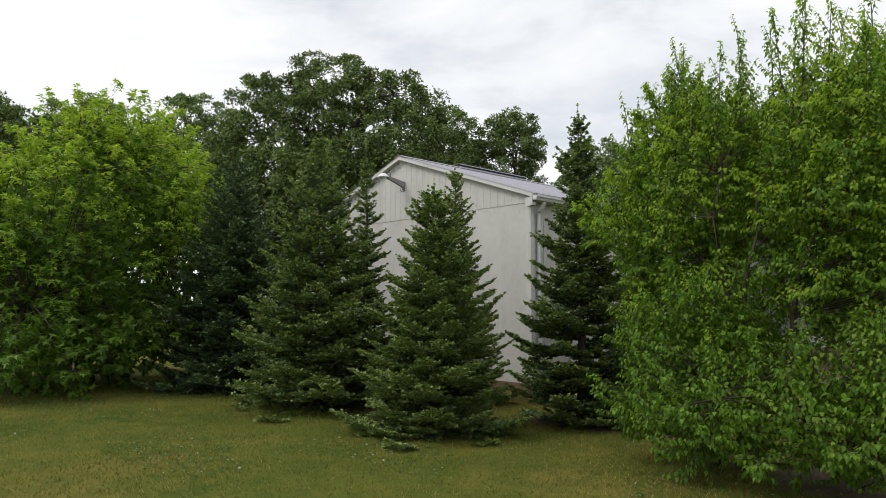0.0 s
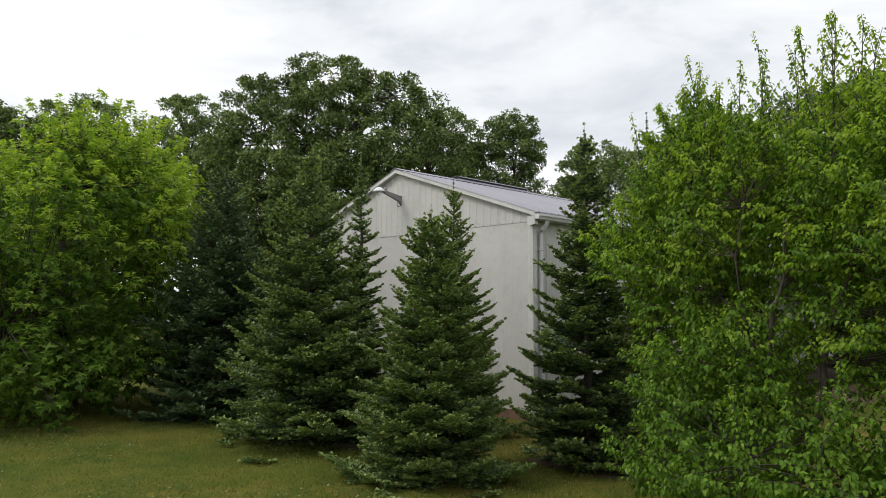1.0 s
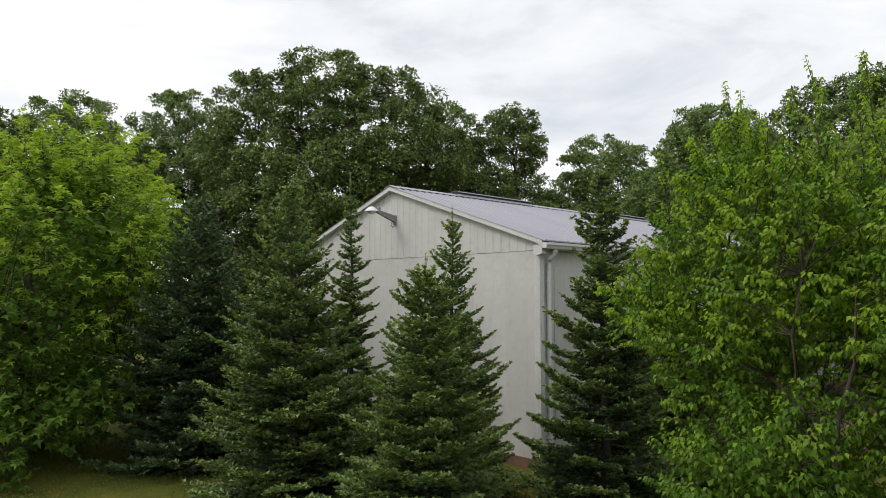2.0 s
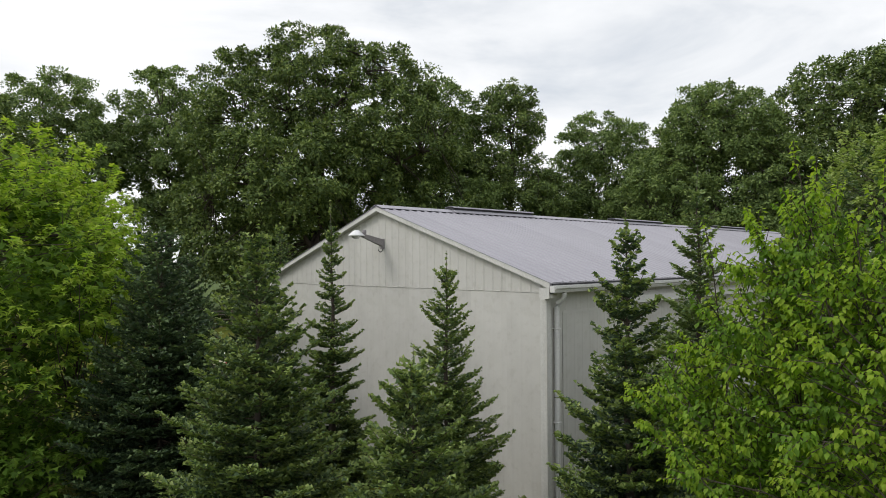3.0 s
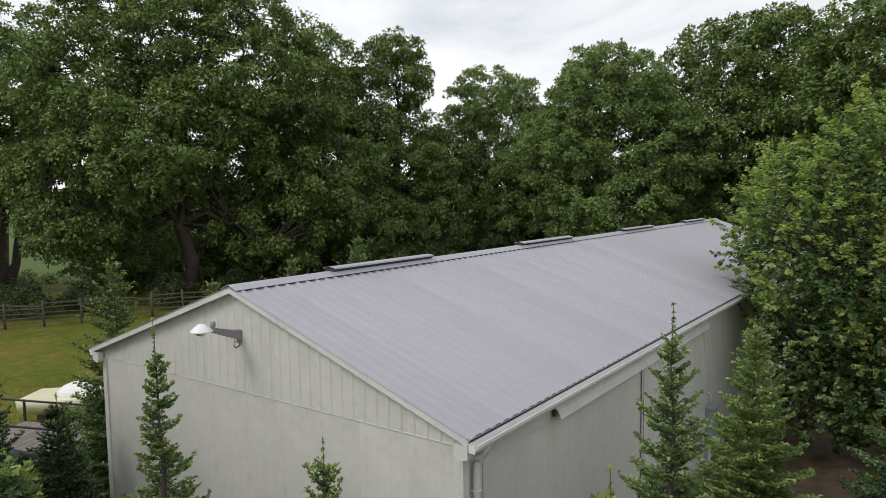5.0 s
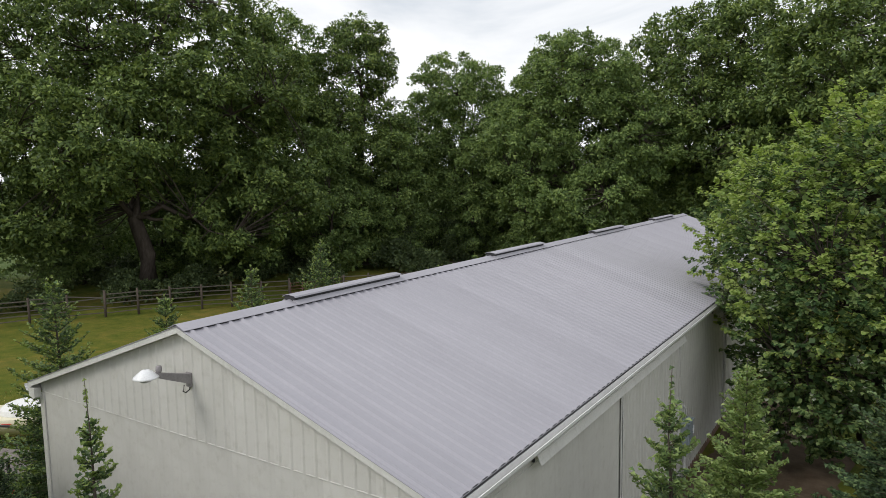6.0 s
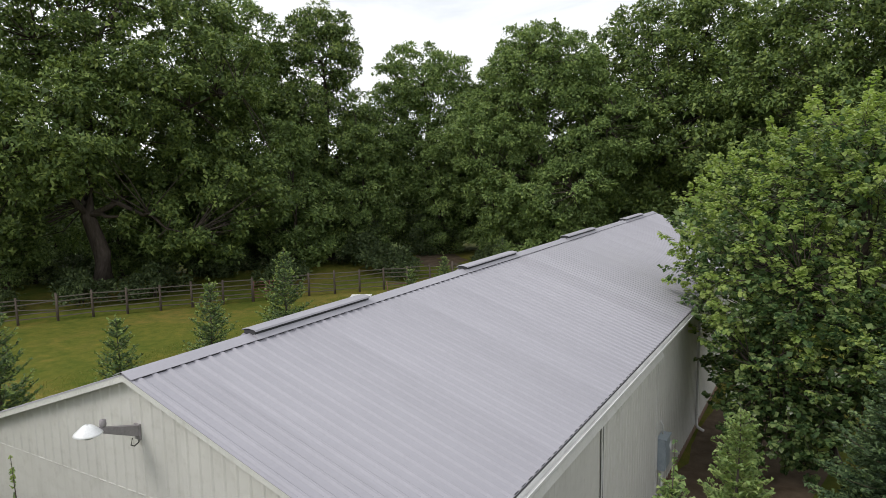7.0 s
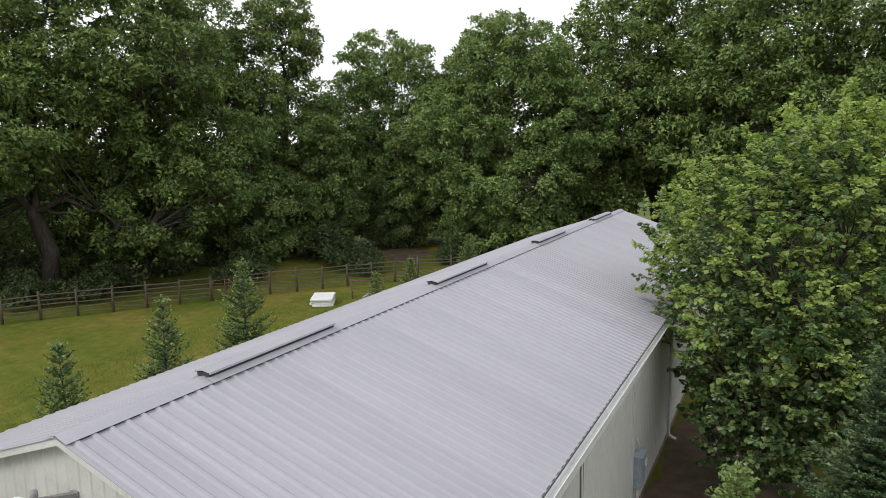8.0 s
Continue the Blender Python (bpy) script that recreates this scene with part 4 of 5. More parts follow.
LEAF_A = 0.30
door_near = sliding_door(LEAF_A, DOOR_M, True)
door_far = sliding_door(DOOR_M, DOOR_B, False)
bpart("door_gap", block((WALL_R + 0.02, DOOR_M - 0.011, 0.2), (WALL_R + 0.058, DOOR_M + 0.011, 3.86)), M_DARK)
for y0, y1 in ((DOOR_A - 0.12, DOOR_B + 0.05), (14.2, 22.6)):
    tk = [(WALL_R + 0.02, 4.15), (WALL_R + 0.05, 4.16), (WALL_R + 0.135, 4.07), (WALL_R + 0.185, 3.945), (WALL_R + 0.177, 3.945), (WALL_R + 0.127, 4.064), (WALL_R + 0.045, 4.15), (WALL_R + 0.02, 4.142)]
    bpart("track_cover", extrude_profile(tk, y0, y1), M_TRIM, "sloping white door track cover")
    bpart("track_end", block((WALL_R + 0.021, y0 + 0.02, 3.96), (WALL_R + 0.06, y0 + 0.05, 4.06)), M_DARK)
for y in (DOOR_B + 0.03,):
    bpart("door_post", block((WALL_R + 0.021, y, 0.12), (WALL_R + 0.06, y + 0.10, 4.07), 0.003), M_TRIM)

# ---------------------------------------------------------------- fixtures
lamp = thing("yard_lamp", "yard lamp with white shade on a grey tapered wall arm", "wall lamp", (-4.20, WALL_Y0 - 0.02, 5.15))
part("wall_plate", block((-0.06, -0.03, -0.11), (0.06, 0.0, 0.11), 0.006), M_LAMPARM, lamp)
bm = bmesh.new()
for k, (y, z, w, h) in enumerate(((-0.03, 0.02, 0.045, 0.075), (-0.30, 0.11, 0.036, 0.055), (-0.47, 0.17, 0.03, 0.04), (-0.55, 0.20, 0.026, 0.03))):
    ring = [bm.verts.new((-0.04 * k + a * w, y, z + b * h)) for a, b in ((-1, -1), (1, -1), (1, 1), (-1, 1))]
    if k:
        for j in range(4):
            bm.faces.new((prev[j], prev[(j + 1) % 4], ring[(j + 1) % 4], ring[j]))
    else:
        bm.faces.new(ring[::-1])
    prev = ring
bm.faces.new(prev)
part("arm", bm, M_LAMPARM, lamp, "weathered grey tapered arm")


def lathe(profile, sides=24):
    bm = bmesh.new()
    rings = [[bm.verts.new((r * math.cos(t), r * math.sin(t), z)) for t in (2 * math.pi * k / sides for k in range(sides))] for r, z in profile]
    for r0, r1 in zip(rings, rings[1:]):
        for k in range(sides):
            bm.faces.new((r0[k], r0[(k + 1) % sides], r1[(k + 1) % sides], r1[k])).smooth = True
    return bm


bm = lathe([(0.012, 0.235), (0.05, 0.23), (0.085, 0.205), (0.165, 0.135), (0.178, 0.115), (0.172, 0.110), (0.155, 0.13), (0.08, 0.195), (0.012, 0.215)])
bmesh.ops.translate(bm, verts=bm.verts, vec=(-0.12, -0.62, 0.05))
part("shade", bm, M_SHADE, lamp, "white enamel cone shade")
bm = lathe([(0.10, 0.16), (0.105, 0.12), (0.09, 0.075), (0.05, 0.05), (0.005, 0.045)])
bmesh.ops.translate(bm, verts=bm.verts, vec=(-0.12, -0.62, 0.05))
M_LENS, _n, _l, _b = base_mat("frosted_lens")
_b.inputs["Base Color"].default_value = (0.62, 0.64, 0.64, 1)
_b.inputs["Roughness"].default_value = 0.35
_b.inputs["Transmission Weight"].default_value = 0.55
part("lens", bm, M_LENS, lamp, "frosted lamp lens")
bm = lathe([(0.005, 0.40), (0.04, 0.395), (0.045, 0.33), (0.03, 0.30)], 12)
bmesh.ops.translate(bm, verts=bm.verts, vec=(-0.08, -0.44, -0.10))
part("photocell", bm, M_LAMPARM, lamp)
bm = pipe(bmesh.new(), [(0.0, -0.10, -0.06), (0.02, -0.14, -0.14), (0.0, -0.08, -0.18), (0.0, -0.01, -0.15), (0.0, -0.005, -0.09)], [0.009] * 5, 6)
part("cable", bm, M_BLACK, lamp)

ebox = thing("electrical_box", "blue-grey electrical disconnect box with conduit on the wall", "electrical box", (WALL_R + 0.022, 11.0, 0.0))
body = part("body", block((0.0, -0.26, 0.98), (0.20, 0.26, 1.78), 0.012), M_BOX, ebox)
part("cover", block((0.203, -0.23, 1.02), (0.222, 0.23, 1.74), 0.006), M_BOX, body)
part("hood", block((0.0, -0.28, 1.785), (0.25, 0.28, 1.81), 0.004), M_BOX, body)
bm = bmesh.new()
bar(bm, (0.24, 0.19, 1.42), (0.24, 0.19, 1.62), 0.03, 0.03, 0.005)
box(bm, (0.222, 0.15, 1.48), (0.245, 0.23, 1.56), 0.004)
part("switch_handle", bm, M_SHADE, ebox, "pale switch handle")
part("conduit", pipe(bmesh.new(), [(0.09, -0.08, 0.98), (0.09, -0.08, -0.08)], [0.045, 0.045], 10), M_PALE, ebox)
part("conduit", pipe(bmesh.new(), [(0.07, 0.08, 1.81), (0.07, 0.08, 2.05), (0.03, 0.08, 2.12), (0.0, 0.08, 2.13)], [0.022] * 4, 8), M_PALE, ebox)

# ---------------------------------------------------------------- trees beside the barn
FIRS = "firs round the barn"
GREEN, DARKM = [M_NEEDLE, M_NEEDLE_NEW], [M_NEEDLE_DARK, M_NEEDLE]
conifer("fir_tree", "small full green fir with pale shoots on the lawn", (1.95, -4.75, 0), 3.9, 1.42, 11, GREEN, FIRS, taper=0.82, gap=0.08, whorl=0.22, fresh=0.63, count=105000)
conifer("fir_tree", "slender green fir with long bare leader", (-0.12, -2.25, 0), 4.95, 1.35, 12, GREEN, FIRS, taper=1.05, gap=0.15, whorl=0.25, leader=0.42, per_whorl=7, pitch=(-0.1, 0.85), count=95000, nl=0.044, cover=0.050, fresh=0.64)
conifer("fir_tree", "broad dark fir with paler lower boughs", (-1.45, -4.65, 0), 5.3, 1.85, 13, GREEN, FIRS, taper=0.9, gap=0.05, whorl=0.24, nl=0.062, step=0.10, fresh=0.70, count=100000)
conifer("fir_tree", "narrow fir with tall thin top", (-3.05, -2.3, 0), 5.9, 1.15, 14, GREEN, FIRS, taper=1.15, gap=0.15, whorl=0.27, leader=0.45, per_whorl=7, count=60000)
conifer("spruce_tree", "dense dark blue-green spruce beside the maple", (-5.3, -4.5, 0), 5.4, 2.05, 15, DARKM, FIRS, taper=0.75, whorl=0.23, fill=8, nl=0.068, step=0.12, count=95000)
conifer("spruce_tree", "dark spruce behind the fir row", (-8.2, -2.7, 0), 5.0, 1.4, 16, DARKM, FIRS, taper=0.75, whorl=0.25, nl=0.068, step=0.11, count=60000)
conifer("spruce_tree", "small dark spruce by the trailer", (-8.7, -1.1, 0), 3.7, 1.1, 17, DARKM, FIRS, taper=0.85, whorl=0.23, nl=0.062, step=0.1, count=40000)
conifer("fir_tree", "dark open fir with drooping boughs by the barn corner", (3.0, -2.35, 0), 5.4, 1.4, 18, [M_NEEDLE_DARK, M_NEEDLE_NEW], FIRS, taper=0.95, gap=0.1, whorl=0.25, fill=5, pitch=(-0.24, 0.85), leader=0.42, count=85000)
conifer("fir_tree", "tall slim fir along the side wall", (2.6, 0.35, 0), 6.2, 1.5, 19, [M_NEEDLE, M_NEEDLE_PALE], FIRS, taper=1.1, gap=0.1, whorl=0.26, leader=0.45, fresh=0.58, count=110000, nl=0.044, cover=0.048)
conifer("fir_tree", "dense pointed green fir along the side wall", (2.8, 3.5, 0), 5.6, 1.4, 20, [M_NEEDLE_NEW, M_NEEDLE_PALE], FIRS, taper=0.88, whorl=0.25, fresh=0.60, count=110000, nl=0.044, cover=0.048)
conifer("fir_tree", "shaded dark fir under the silver maple", (5.3, 10.2, 0), 5.6, 2.1, 21, DARKM, FIRS, taper=0.75, whorl=0.27, nl=0.065, step=0.13, count=60000)
row_fir = conifer("fir_tree", "pointed dark fir in the row behind the barn", (-11.3, 1.5, 0), 6.0, 2.0, 22, GREEN, FIRS, taper=0.9, whorl=0.31, fresh=0.74, nl=0.07, step=0.13, count=44000, cover=0.042)
for x, y, s, turn in ((-10.9, 4.0, 0.87, 70), (-10.8, 6.7, 0.94, 190), (-11.3, 10.1, 1.01, 300), (-11.3, 17.4, 0.73, 30), (-11.3, 20.1, 0.76, 120), (-11.3, 26.2, 0.81, 250)):
    copy_thing(row_fir, pose(x, y, 0, 0, 0, turn) @ Matrix.Scale(s, 4))

broadleaf("maple_tree", "full bright green maple with leaves to the ground", (-8.8, -6.6, 0),
          [(-0.4, 0.4, 5.6, 2.1, 2.0, 1.8), (-0.2, 0.1, 3.9, 3.3, 2.9, 2.5), (0.6, -0.9, 3.0, 2.7, 2.6, 2.3), (0.4, 0.5, 4.4, 2.6, 2.2, 2.0), (0.8, -0.6, 1.3, 2.8, 2.8, 1.3), (-1.6, -1.6, 3.0, 2.6, 2.6, 2.6), (-1.6, 1.4, 5.2, 2.0, 2.0, 2.0), (2.3, -1.5, 1.1, 1.7, 1.9, 1.0)],
          6.2, 0.17, 0.68, 8, 0.42, 11, 0.15, LEAF_LOBED, [M_MAPLE, M_MAPLE_YOUNG_LIT], M_BARK, 31, droop=0.7, gather=0.32, up=0.45, young=0.9, young_lit_from=2.8, shade=14000, relief=0.66)


def from_base(at, lobes):
    """Lobes given in the world, turned to places about the tree's base."""
    return [(lo[0] - at[0], lo[1] - at[1], *lo[2:]) for lo in lobes]


HEART_AT = (6.15, -3.6, 0)
broadleaf("heart_leaved_tree", "spreading low tree with glossy heart-shaped leaves", HEART_AT,
          from_base(HEART_AT, [(5.9, -2.9, 3.7, 1.3, 1.1, 1.1), (5.0, -3.0, 3.0, 0.95, 1.0, 0.9), (4.05, -2.95, 3.3, 0.45, 0.45, 0.4), (4.55, -2.9, 4.0, 0.5, 0.5, 0.45), (5.75, -3.6, 1.6, 1.0, 1.1, 0.9), (5.4, -4.0, 0.7, 0.7, 0.7, 0.5), (6.4, -4.5, 0.85, 1.1, 0.7, 0.7), (7.6, -3.0, 3.2, 1.5, 1.4, 1.7), (7.7, -4.1, 0.9, 1.2, 1.0, 0.8), (5.05, -2.8, 4.7, 0.55, 0.55, 0.55), (7.3, -2.8, 4.6, 0.6, 0.6, 0.5)]),
          3.6, 0.065, 0.33, 9, 0.31, 12, 0.064, LEAF_KITE, [M_MULB, M_MULB_YOUNG_LIT], M_BARK, 32, stems=5, limbs=9, inner=0.4, wood=0.55, droop=1.1, gather=0.75, up=0.55, young=0.65, young_lit_from=2.0, shade=14000, spread=0.25,
          leaders=from_base(HEART_AT, [(5.0, -2.75, 4.3, 5.9), (5.25, -2.5, 4.4, 5.45), (5.9, -2.7, 4.2, 5.95), (6.05, -3.0, 4.3, 5.3), (6.62, -2.6, 4.3, 5.75), (6.85, -2.9, 4.4, 5.95), (7.2, -2.7, 4.6, 5.6), (7.55, -2.9, 4.6, 5.9), (4.6, -2.8, 4.0, 5.35), (4.25, -2.9, 3.7, 5.1), (8.0, -2.6, 4.4, 5.7), (5.6, -3.2, 4.2, 5.1), (6.3, -2.6, 4.5, 5.75), (6.45, -2.9, 4.5, 5.9), (6.75, -2.7, 4.5, 6.0), (7.05, -2.6, 4.5, 5.9), (5.7, -2.8, 4.3, 5.6), (5.2, -2.85, 4.3, 5.65)]))
broadleaf("silver_maple_tree", "large silver maple leaning over the barn roof", (4.1, 15.2, 0),
          [(0, 0, 7.9, 2.6, 2.6, 2.2), (-1.2, 0.5, 6.2, 3.3, 3.4, 2.8), (0.3, -0.6, 4.4, 3.2, 3.0, 2.7), (1.9, 0.8, 6.8, 3.4, 3.2, 3.2), (-1.0, -1.4, 2.3, 1.9, 1.9, 1.7), (-1.9, -0.8, 4.4, 1.7, 2.2, 2.4), (-1.7, -0.9, 6.3, 2.0, 2.2, 1.8), (2.8, -0.4, 4.8, 2.8, 2.6, 2.0)],
          8.0, 0.2, 0.66, 8, 0.44, 13, 0.135, LEAF_WIDE, [M_MAPLE_B, M_MAPLE_B_YOUNG_LIT], M_BARK, 33, droop=0.6, gather=0.32, up=0.55, young=0.7, young_lit_from=3.5, shade=14000)

# ---------------------------------------------------------------- tree line
LINE = "trees of the field hedgerow"


def on_ground(at):
    return (at[0], at[1], float(ground_height(np.array(at[0]), np.array(at[1]))))


def big_tree(label, at, H, lobes, spacing, per, seed, mat, trunk=0.42, leaf=0.25, tufts=6, tuft_r=0.52, limbs=14, gaps=0.0, name="oak_tree", stems=1, inner=0.3):
    return field_tree(name, label, on_ground(at), [tuple(q * H / 20 for q in lo) for lo in lobes], H * 0.78, trunk, spacing, tufts, tuft_r, per, leaf, [mat], M_BARK, seed,
                      group=LINE, stems=stems, limbs=limbs, inner=inner, gaps=gaps)


OAK = [(0, 0, 15.8, 4.6, 4.6, 3.8), (-2.9, -2.7, 15.2, 3.6, 3.6, 3.2), (3.0, 2.8, 15.0, 3.6, 3.6, 3.2), (-4.0, -3.0, 12.2, 4.6, 4.6, 3.8), (3.6, 3.2, 12.2, 4.8, 4.8, 4.0), (0.8, -3.4, 9.2, 5.4, 4.6, 3.4), (-1.0, 3.5, 8.6, 5.0, 5.0, 3.8), (-5.0, -4.0, 7.2, 4.0, 4.0, 2.8), (4.4, 4.8, 6.2, 4.2, 4.2, 3.0), (-3.5, -4.5, 4.4, 3.4, 3.4, 1.9), (3.8, 3.4, 3.8, 3.4, 3.4, 1.8)]
TALL = [(0, 0, 16.4, 3.0, 3.0, 3.4), (-0.8, -0.8, 12.0, 4.0, 4.0, 3.6), (1.2, 1.0, 8.6, 4.4, 4.4, 3.4), (-1.0, -0.6, 5.4, 4.4, 4.2, 2.6), (0.8, 0.6, 2.8, 4.0, 4.0, 2.0)]
BROAD = [(0, 0, 15.2, 4.6, 4.6, 4.2), (-2.8, -1.2, 11.0, 4.8, 4.8, 4.0), (2.8, 1.2, 11.0, 4.8, 4.8, 4.0), (0, -0.6, 6.6, 5.6, 5.2, 3.4), (0.5, 0.5, 2.8, 5.0, 5.0, 2.2)]
AIRY = [(0, 0, 16.0, 3.6, 3.6, 3.0), (-2.8, -1.6, 12.6, 3.4, 3.4, 2.8), (2.6, 1.6, 12.2, 3.4, 3.4, 2.8), (-1.4, 0.8, 9.0, 3.0, 3.0, 2.0), (1.8, -1.0, 7.6, 2.6, 2.6, 2.0)]
big_tree("huge dark-crowned oak with wide limbs", (-39.1, 21.7), 23.8, OAK, 1.65, 48, 41, M_OAK, trunk=0.62, limbs=20, gaps=0.2)
big_tree("tall oak with rounded dark top", (-35.3, 40.8), 22.0, TALL, 1.53, 50, 42, M_OAK, trunk=0.5, gaps=0.2)
big_tree("green ash between two oaks", (-39.0, 35.2), 21.8, TALL, 1.62, 50, 43, M_OAK_B, trunk=0.35, gaps=0.2)
big_tree("open-topped tree in the hedgerow", (-30.8, 50.2), 20.2, BROAD, 1.62, 50, 44, M_OAK_B, trunk=0.35, gaps=0.15)
big_tree("broad full ash tree behind the barn", (-16.3, 44.6), 19.4, BROAD, 1.40, 50, 45, M_OAK_B, trunk=0.45, tuft_r=0.44, leaf=0.22, name="ash_tree")
big_tree("wide dark oak past the barn's end", (-7.5, 56.5), 22.8, OAK, 2.0, 46, 46, M_OAK, trunk=0.6, tuft_r=0.6, leaf=0.30)
big_tree("forked light-crowned tree with a bare leaning trunk", (-57.0, 16.3), 24.0, AIRY, 1.62, 50, 47, M_OAK_B, trunk=0.5, name="ash_tree", gaps=0.2, stems=2)
big_tree("airy tree at the field's edge", (-62.5, 8.0), 23.5, AIRY, 1.62, 50, 48, M_OAK_B, trunk=0.4, name="ash_tree", gaps=0.2)
big_tree("dark oak beyond the barn's end", (4.5, 54.0), 23.0, OAK, 2.0, 46, 49, M_OAK, trunk=0.5, tuft_r=0.6, leaf=0.30)
big_tree("tree at the hedgerow's end", (17.0, 45.0), 19.5, BROAD, 1.98, 50, 50, M_OAK, trunk=0.45, tuft_r=0.66, leaf=0.32)
big_tree("dark tree in the hedgerow gap", (-24.5, 52.5), 17.0, TALL, 1.53, 50, 51, M_OAK, trunk=0.3, gaps=0.2)
big_tree("dark tree standing past the maple", (-54.0, -3.0), 18.5, OAK, 1.89, 50, 52, M_OAK, trunk=0.45, tuft_r=0.6, leaf=0.30)
big_tree("low dark bushy tree at the field's edge", (-58.0, 7.0), 13.0, BROAD, 1.5, 42, 54, M_OAK, trunk=0.25, gaps=0.1)
under = big_tree("low young tree under the oaks", (-33.0, 34.0), 11.5, TALL, 1.22, 38, 53, M_OAK_B, trunk=0.2, tuft_r=0.42, leaf=0.22, tufts=5, gaps=0.3)
for x, y, s, turn in ((-37.5, 30.0, 0.9, 60), (-44.5, 18.2, 0.85, 200), (-42.0, 25.0, 0.85, 330), (-41.0, 27.5, 0.75, 140), (-31.0, 40.5, 1.0, 220), (-27.0, 46.5, 0.95, 300), (-12.5, 50.0, 0.9, 20), (-47.0, 21.5, 0.7, 100), (-2.0, 49.0, 0.95, 170), (-49.5, 24.5, 0.8, 40), (-53.0, 28.5, 0.9, 280)):
    copy_thing(under, pose(x, y, float(ground_height(x, y)), 0, 0, turn) @ Matrix.Scale(s, 4))


def shrub(label, at, r, h, seed, mat=None, per=38):
    lobes = [(0, 0, h * 0.55, r, r, h * 0.45), (r * 0.5, -r * 0.3, h * 0.35, r * 0.8, r * 0.8, h * 0.35), (-r * 0.5, r * 0.3, h * 0.4, r * 0.8, r * 0.8, h * 0.4)]
    return field_tree("shrub", label, on_ground(at), lobes, h * 0.7, 0.07, 1.15, 5, 0.42, per, 0.19, [mat or M_SHRUB], M_BARK, seed,
                      group="shrubs under the tree line", category="shrub", stems=3, limbs=6, low=0.15, gaps=0.3)


# those up to 1 m high are added in place of shade on the grass
for k, (x, y, r, h) in enumerate(((-43.5, 26.5, 2.2, 3.4), (-40.0, 30.0, 2.6, 4.2), (-37.5, 34.0, 2.4, 3.8), (-34.5, 36.5, 2.2, 3.4), (-31.5, 41.0, 2.4, 4.0), (-28.5, 46.0, 2.4, 3.8), (-21.0, 46.5, 2.4, 3.4),
                                  (-12.0, 48.0, 2.6, 3.6), (-46.5, 20.0, 2.2, 2.6), (-3.0, 50.0, 2.8, 4.2), (-50.0, 14.5, 1.1, 0.9), (-54.0, 10.0, 2.0, 2.4), (6.0, 42.0, 3.0, 5.0), (-36.5, 29.0, 1.6, 2.2), (-55.5, 14.0, 1.4, 0.8), (-58.5, 19.0, 1.6, 1.0), (-45.0, 23.0, 2.0, 2.4))):
    shrub("dense dark hedgerow shrub", (x, y), r, h, 70 + k, mat=M_SHRUB if k % 3 or k in (9, 12) else M_OAK_B)

# undergrowth that also fills in the shade at the fence foot
low_shrub = shrub("low dark undergrowth filling in shade along the pasture fence", (-37.2, 19.0), 1.5, 1.9, 97, per=42)
for x, y, s, turn in ((-39.5, 14.5, 0.9, 40), (-35.0, 22.6, 1.0, 120), (-30.2, 29.6, 0.95, 310), (-25.0, 36.4, 1.0, 160), (-18.6, 41.6, 1.0, 20), (-41.5, 11.0, 0.9, 230), (-28.5, 37.5, 1.2, 10)):
    copy_thing(low_shrub, pose(x, y, float(ground_height(x, y)), 0, 0, turn) @ Matrix.Scale(s, 4))


def far_woods():
    """The belt of woods on the skyline: uneven crowns of coarse leaf clumps."""
    rng = np.random.default_rng(90)
    n = 260
    a = rng.uniform(-0.35, math.pi + 0.35, n) 
    r = rng.uniform(300, 420, n)
    c = np.stack([r * np.cos(a), r * np.sin(a), np.zeros(n)], 1)
    hgt = rng.uniform(9, 16, n)
    k = 45
    i = np.repeat(np.arange(n), k)
    d = unit(rng.normal(size=(n * k, 3)))
    d[:, 2] = np.abs(d[:, 2])
    p = c[i] + d * np.stack([hgt[i] * 0.6, hgt[i] * 0.6, hgt[i]], 1) * (0.7 + 0.35 * rng.random((n * k, 1)))
    v, f = leaves(p, unit(rng.normal(size=d.shape) + d), unit(d + rng.normal(size=d.shape) * 0.4), rng.uniform(2.5, 5.0, n * k), LEAF_SIMPLE)
    me = fast_mesh("far_woods", v, f, [M_FARWOOD])
    tagged(new("far_woods", me), "hazy belt of distant woods on the skyline", "woods", kind="stuff")


far_woods()

# ---------------------------------------------------------------- pasture things
fence = thing("pasture_fence", "weathered post and rail pasture fence", "fence", (-30.0, 20.0, 0))
F_OFF = np.array((30.0, -20.0, 0.0))
rngf = np.random.default_rng(101)


def fence_run(a, b, n, gate_bays=()):
    a, b = np.array(a, float), np.array(b, float)
    for k in range(n + 1):
        p = a + (b - a) * k / n
        z = float(ground_height(p[0], p[1]))
        q = np.append(p, z) + F_OFF
        h = 1.5 + 0.12 * rngf.random()
        bm = pipe(bmesh.new(), [(q[0], q[1], q[2] - 0.2), (q[0] + rngf.normal() * 0.03, q[1], q[2] + h)], [0.075, 0.065], 8)
        part("post", bm, M_POST, fence)
        if k < n and k not in gate_bays:
            p2 = a + (b - a) * (k + 1) / n
            q2 = np.append(p2, float(ground_height(p2[0], p2[1]))) + F_OFF
            for j, zr in enumerate((0.28, 0.56, 0.84, 1.12, 1.40)):
                sag = rngf.normal() * 0.03 - (0.22 if rngf.random() < 0.1 else 0)
                bm = bar(bmesh.new(), (q[0], q[1], q[2] + zr + rngf.normal() * 0.02), (q2[0], q2[1], q2[2] + zr + sag), 0.035, 0.06, 0.004)
                part("rail", bm, M_RAIL, fence)


fence_run((-41.5, 2.0), (-34.4, 15.8), 8)
fence_run((-34.4, 15.8), (-26.0, 27.6), 8, (6,))
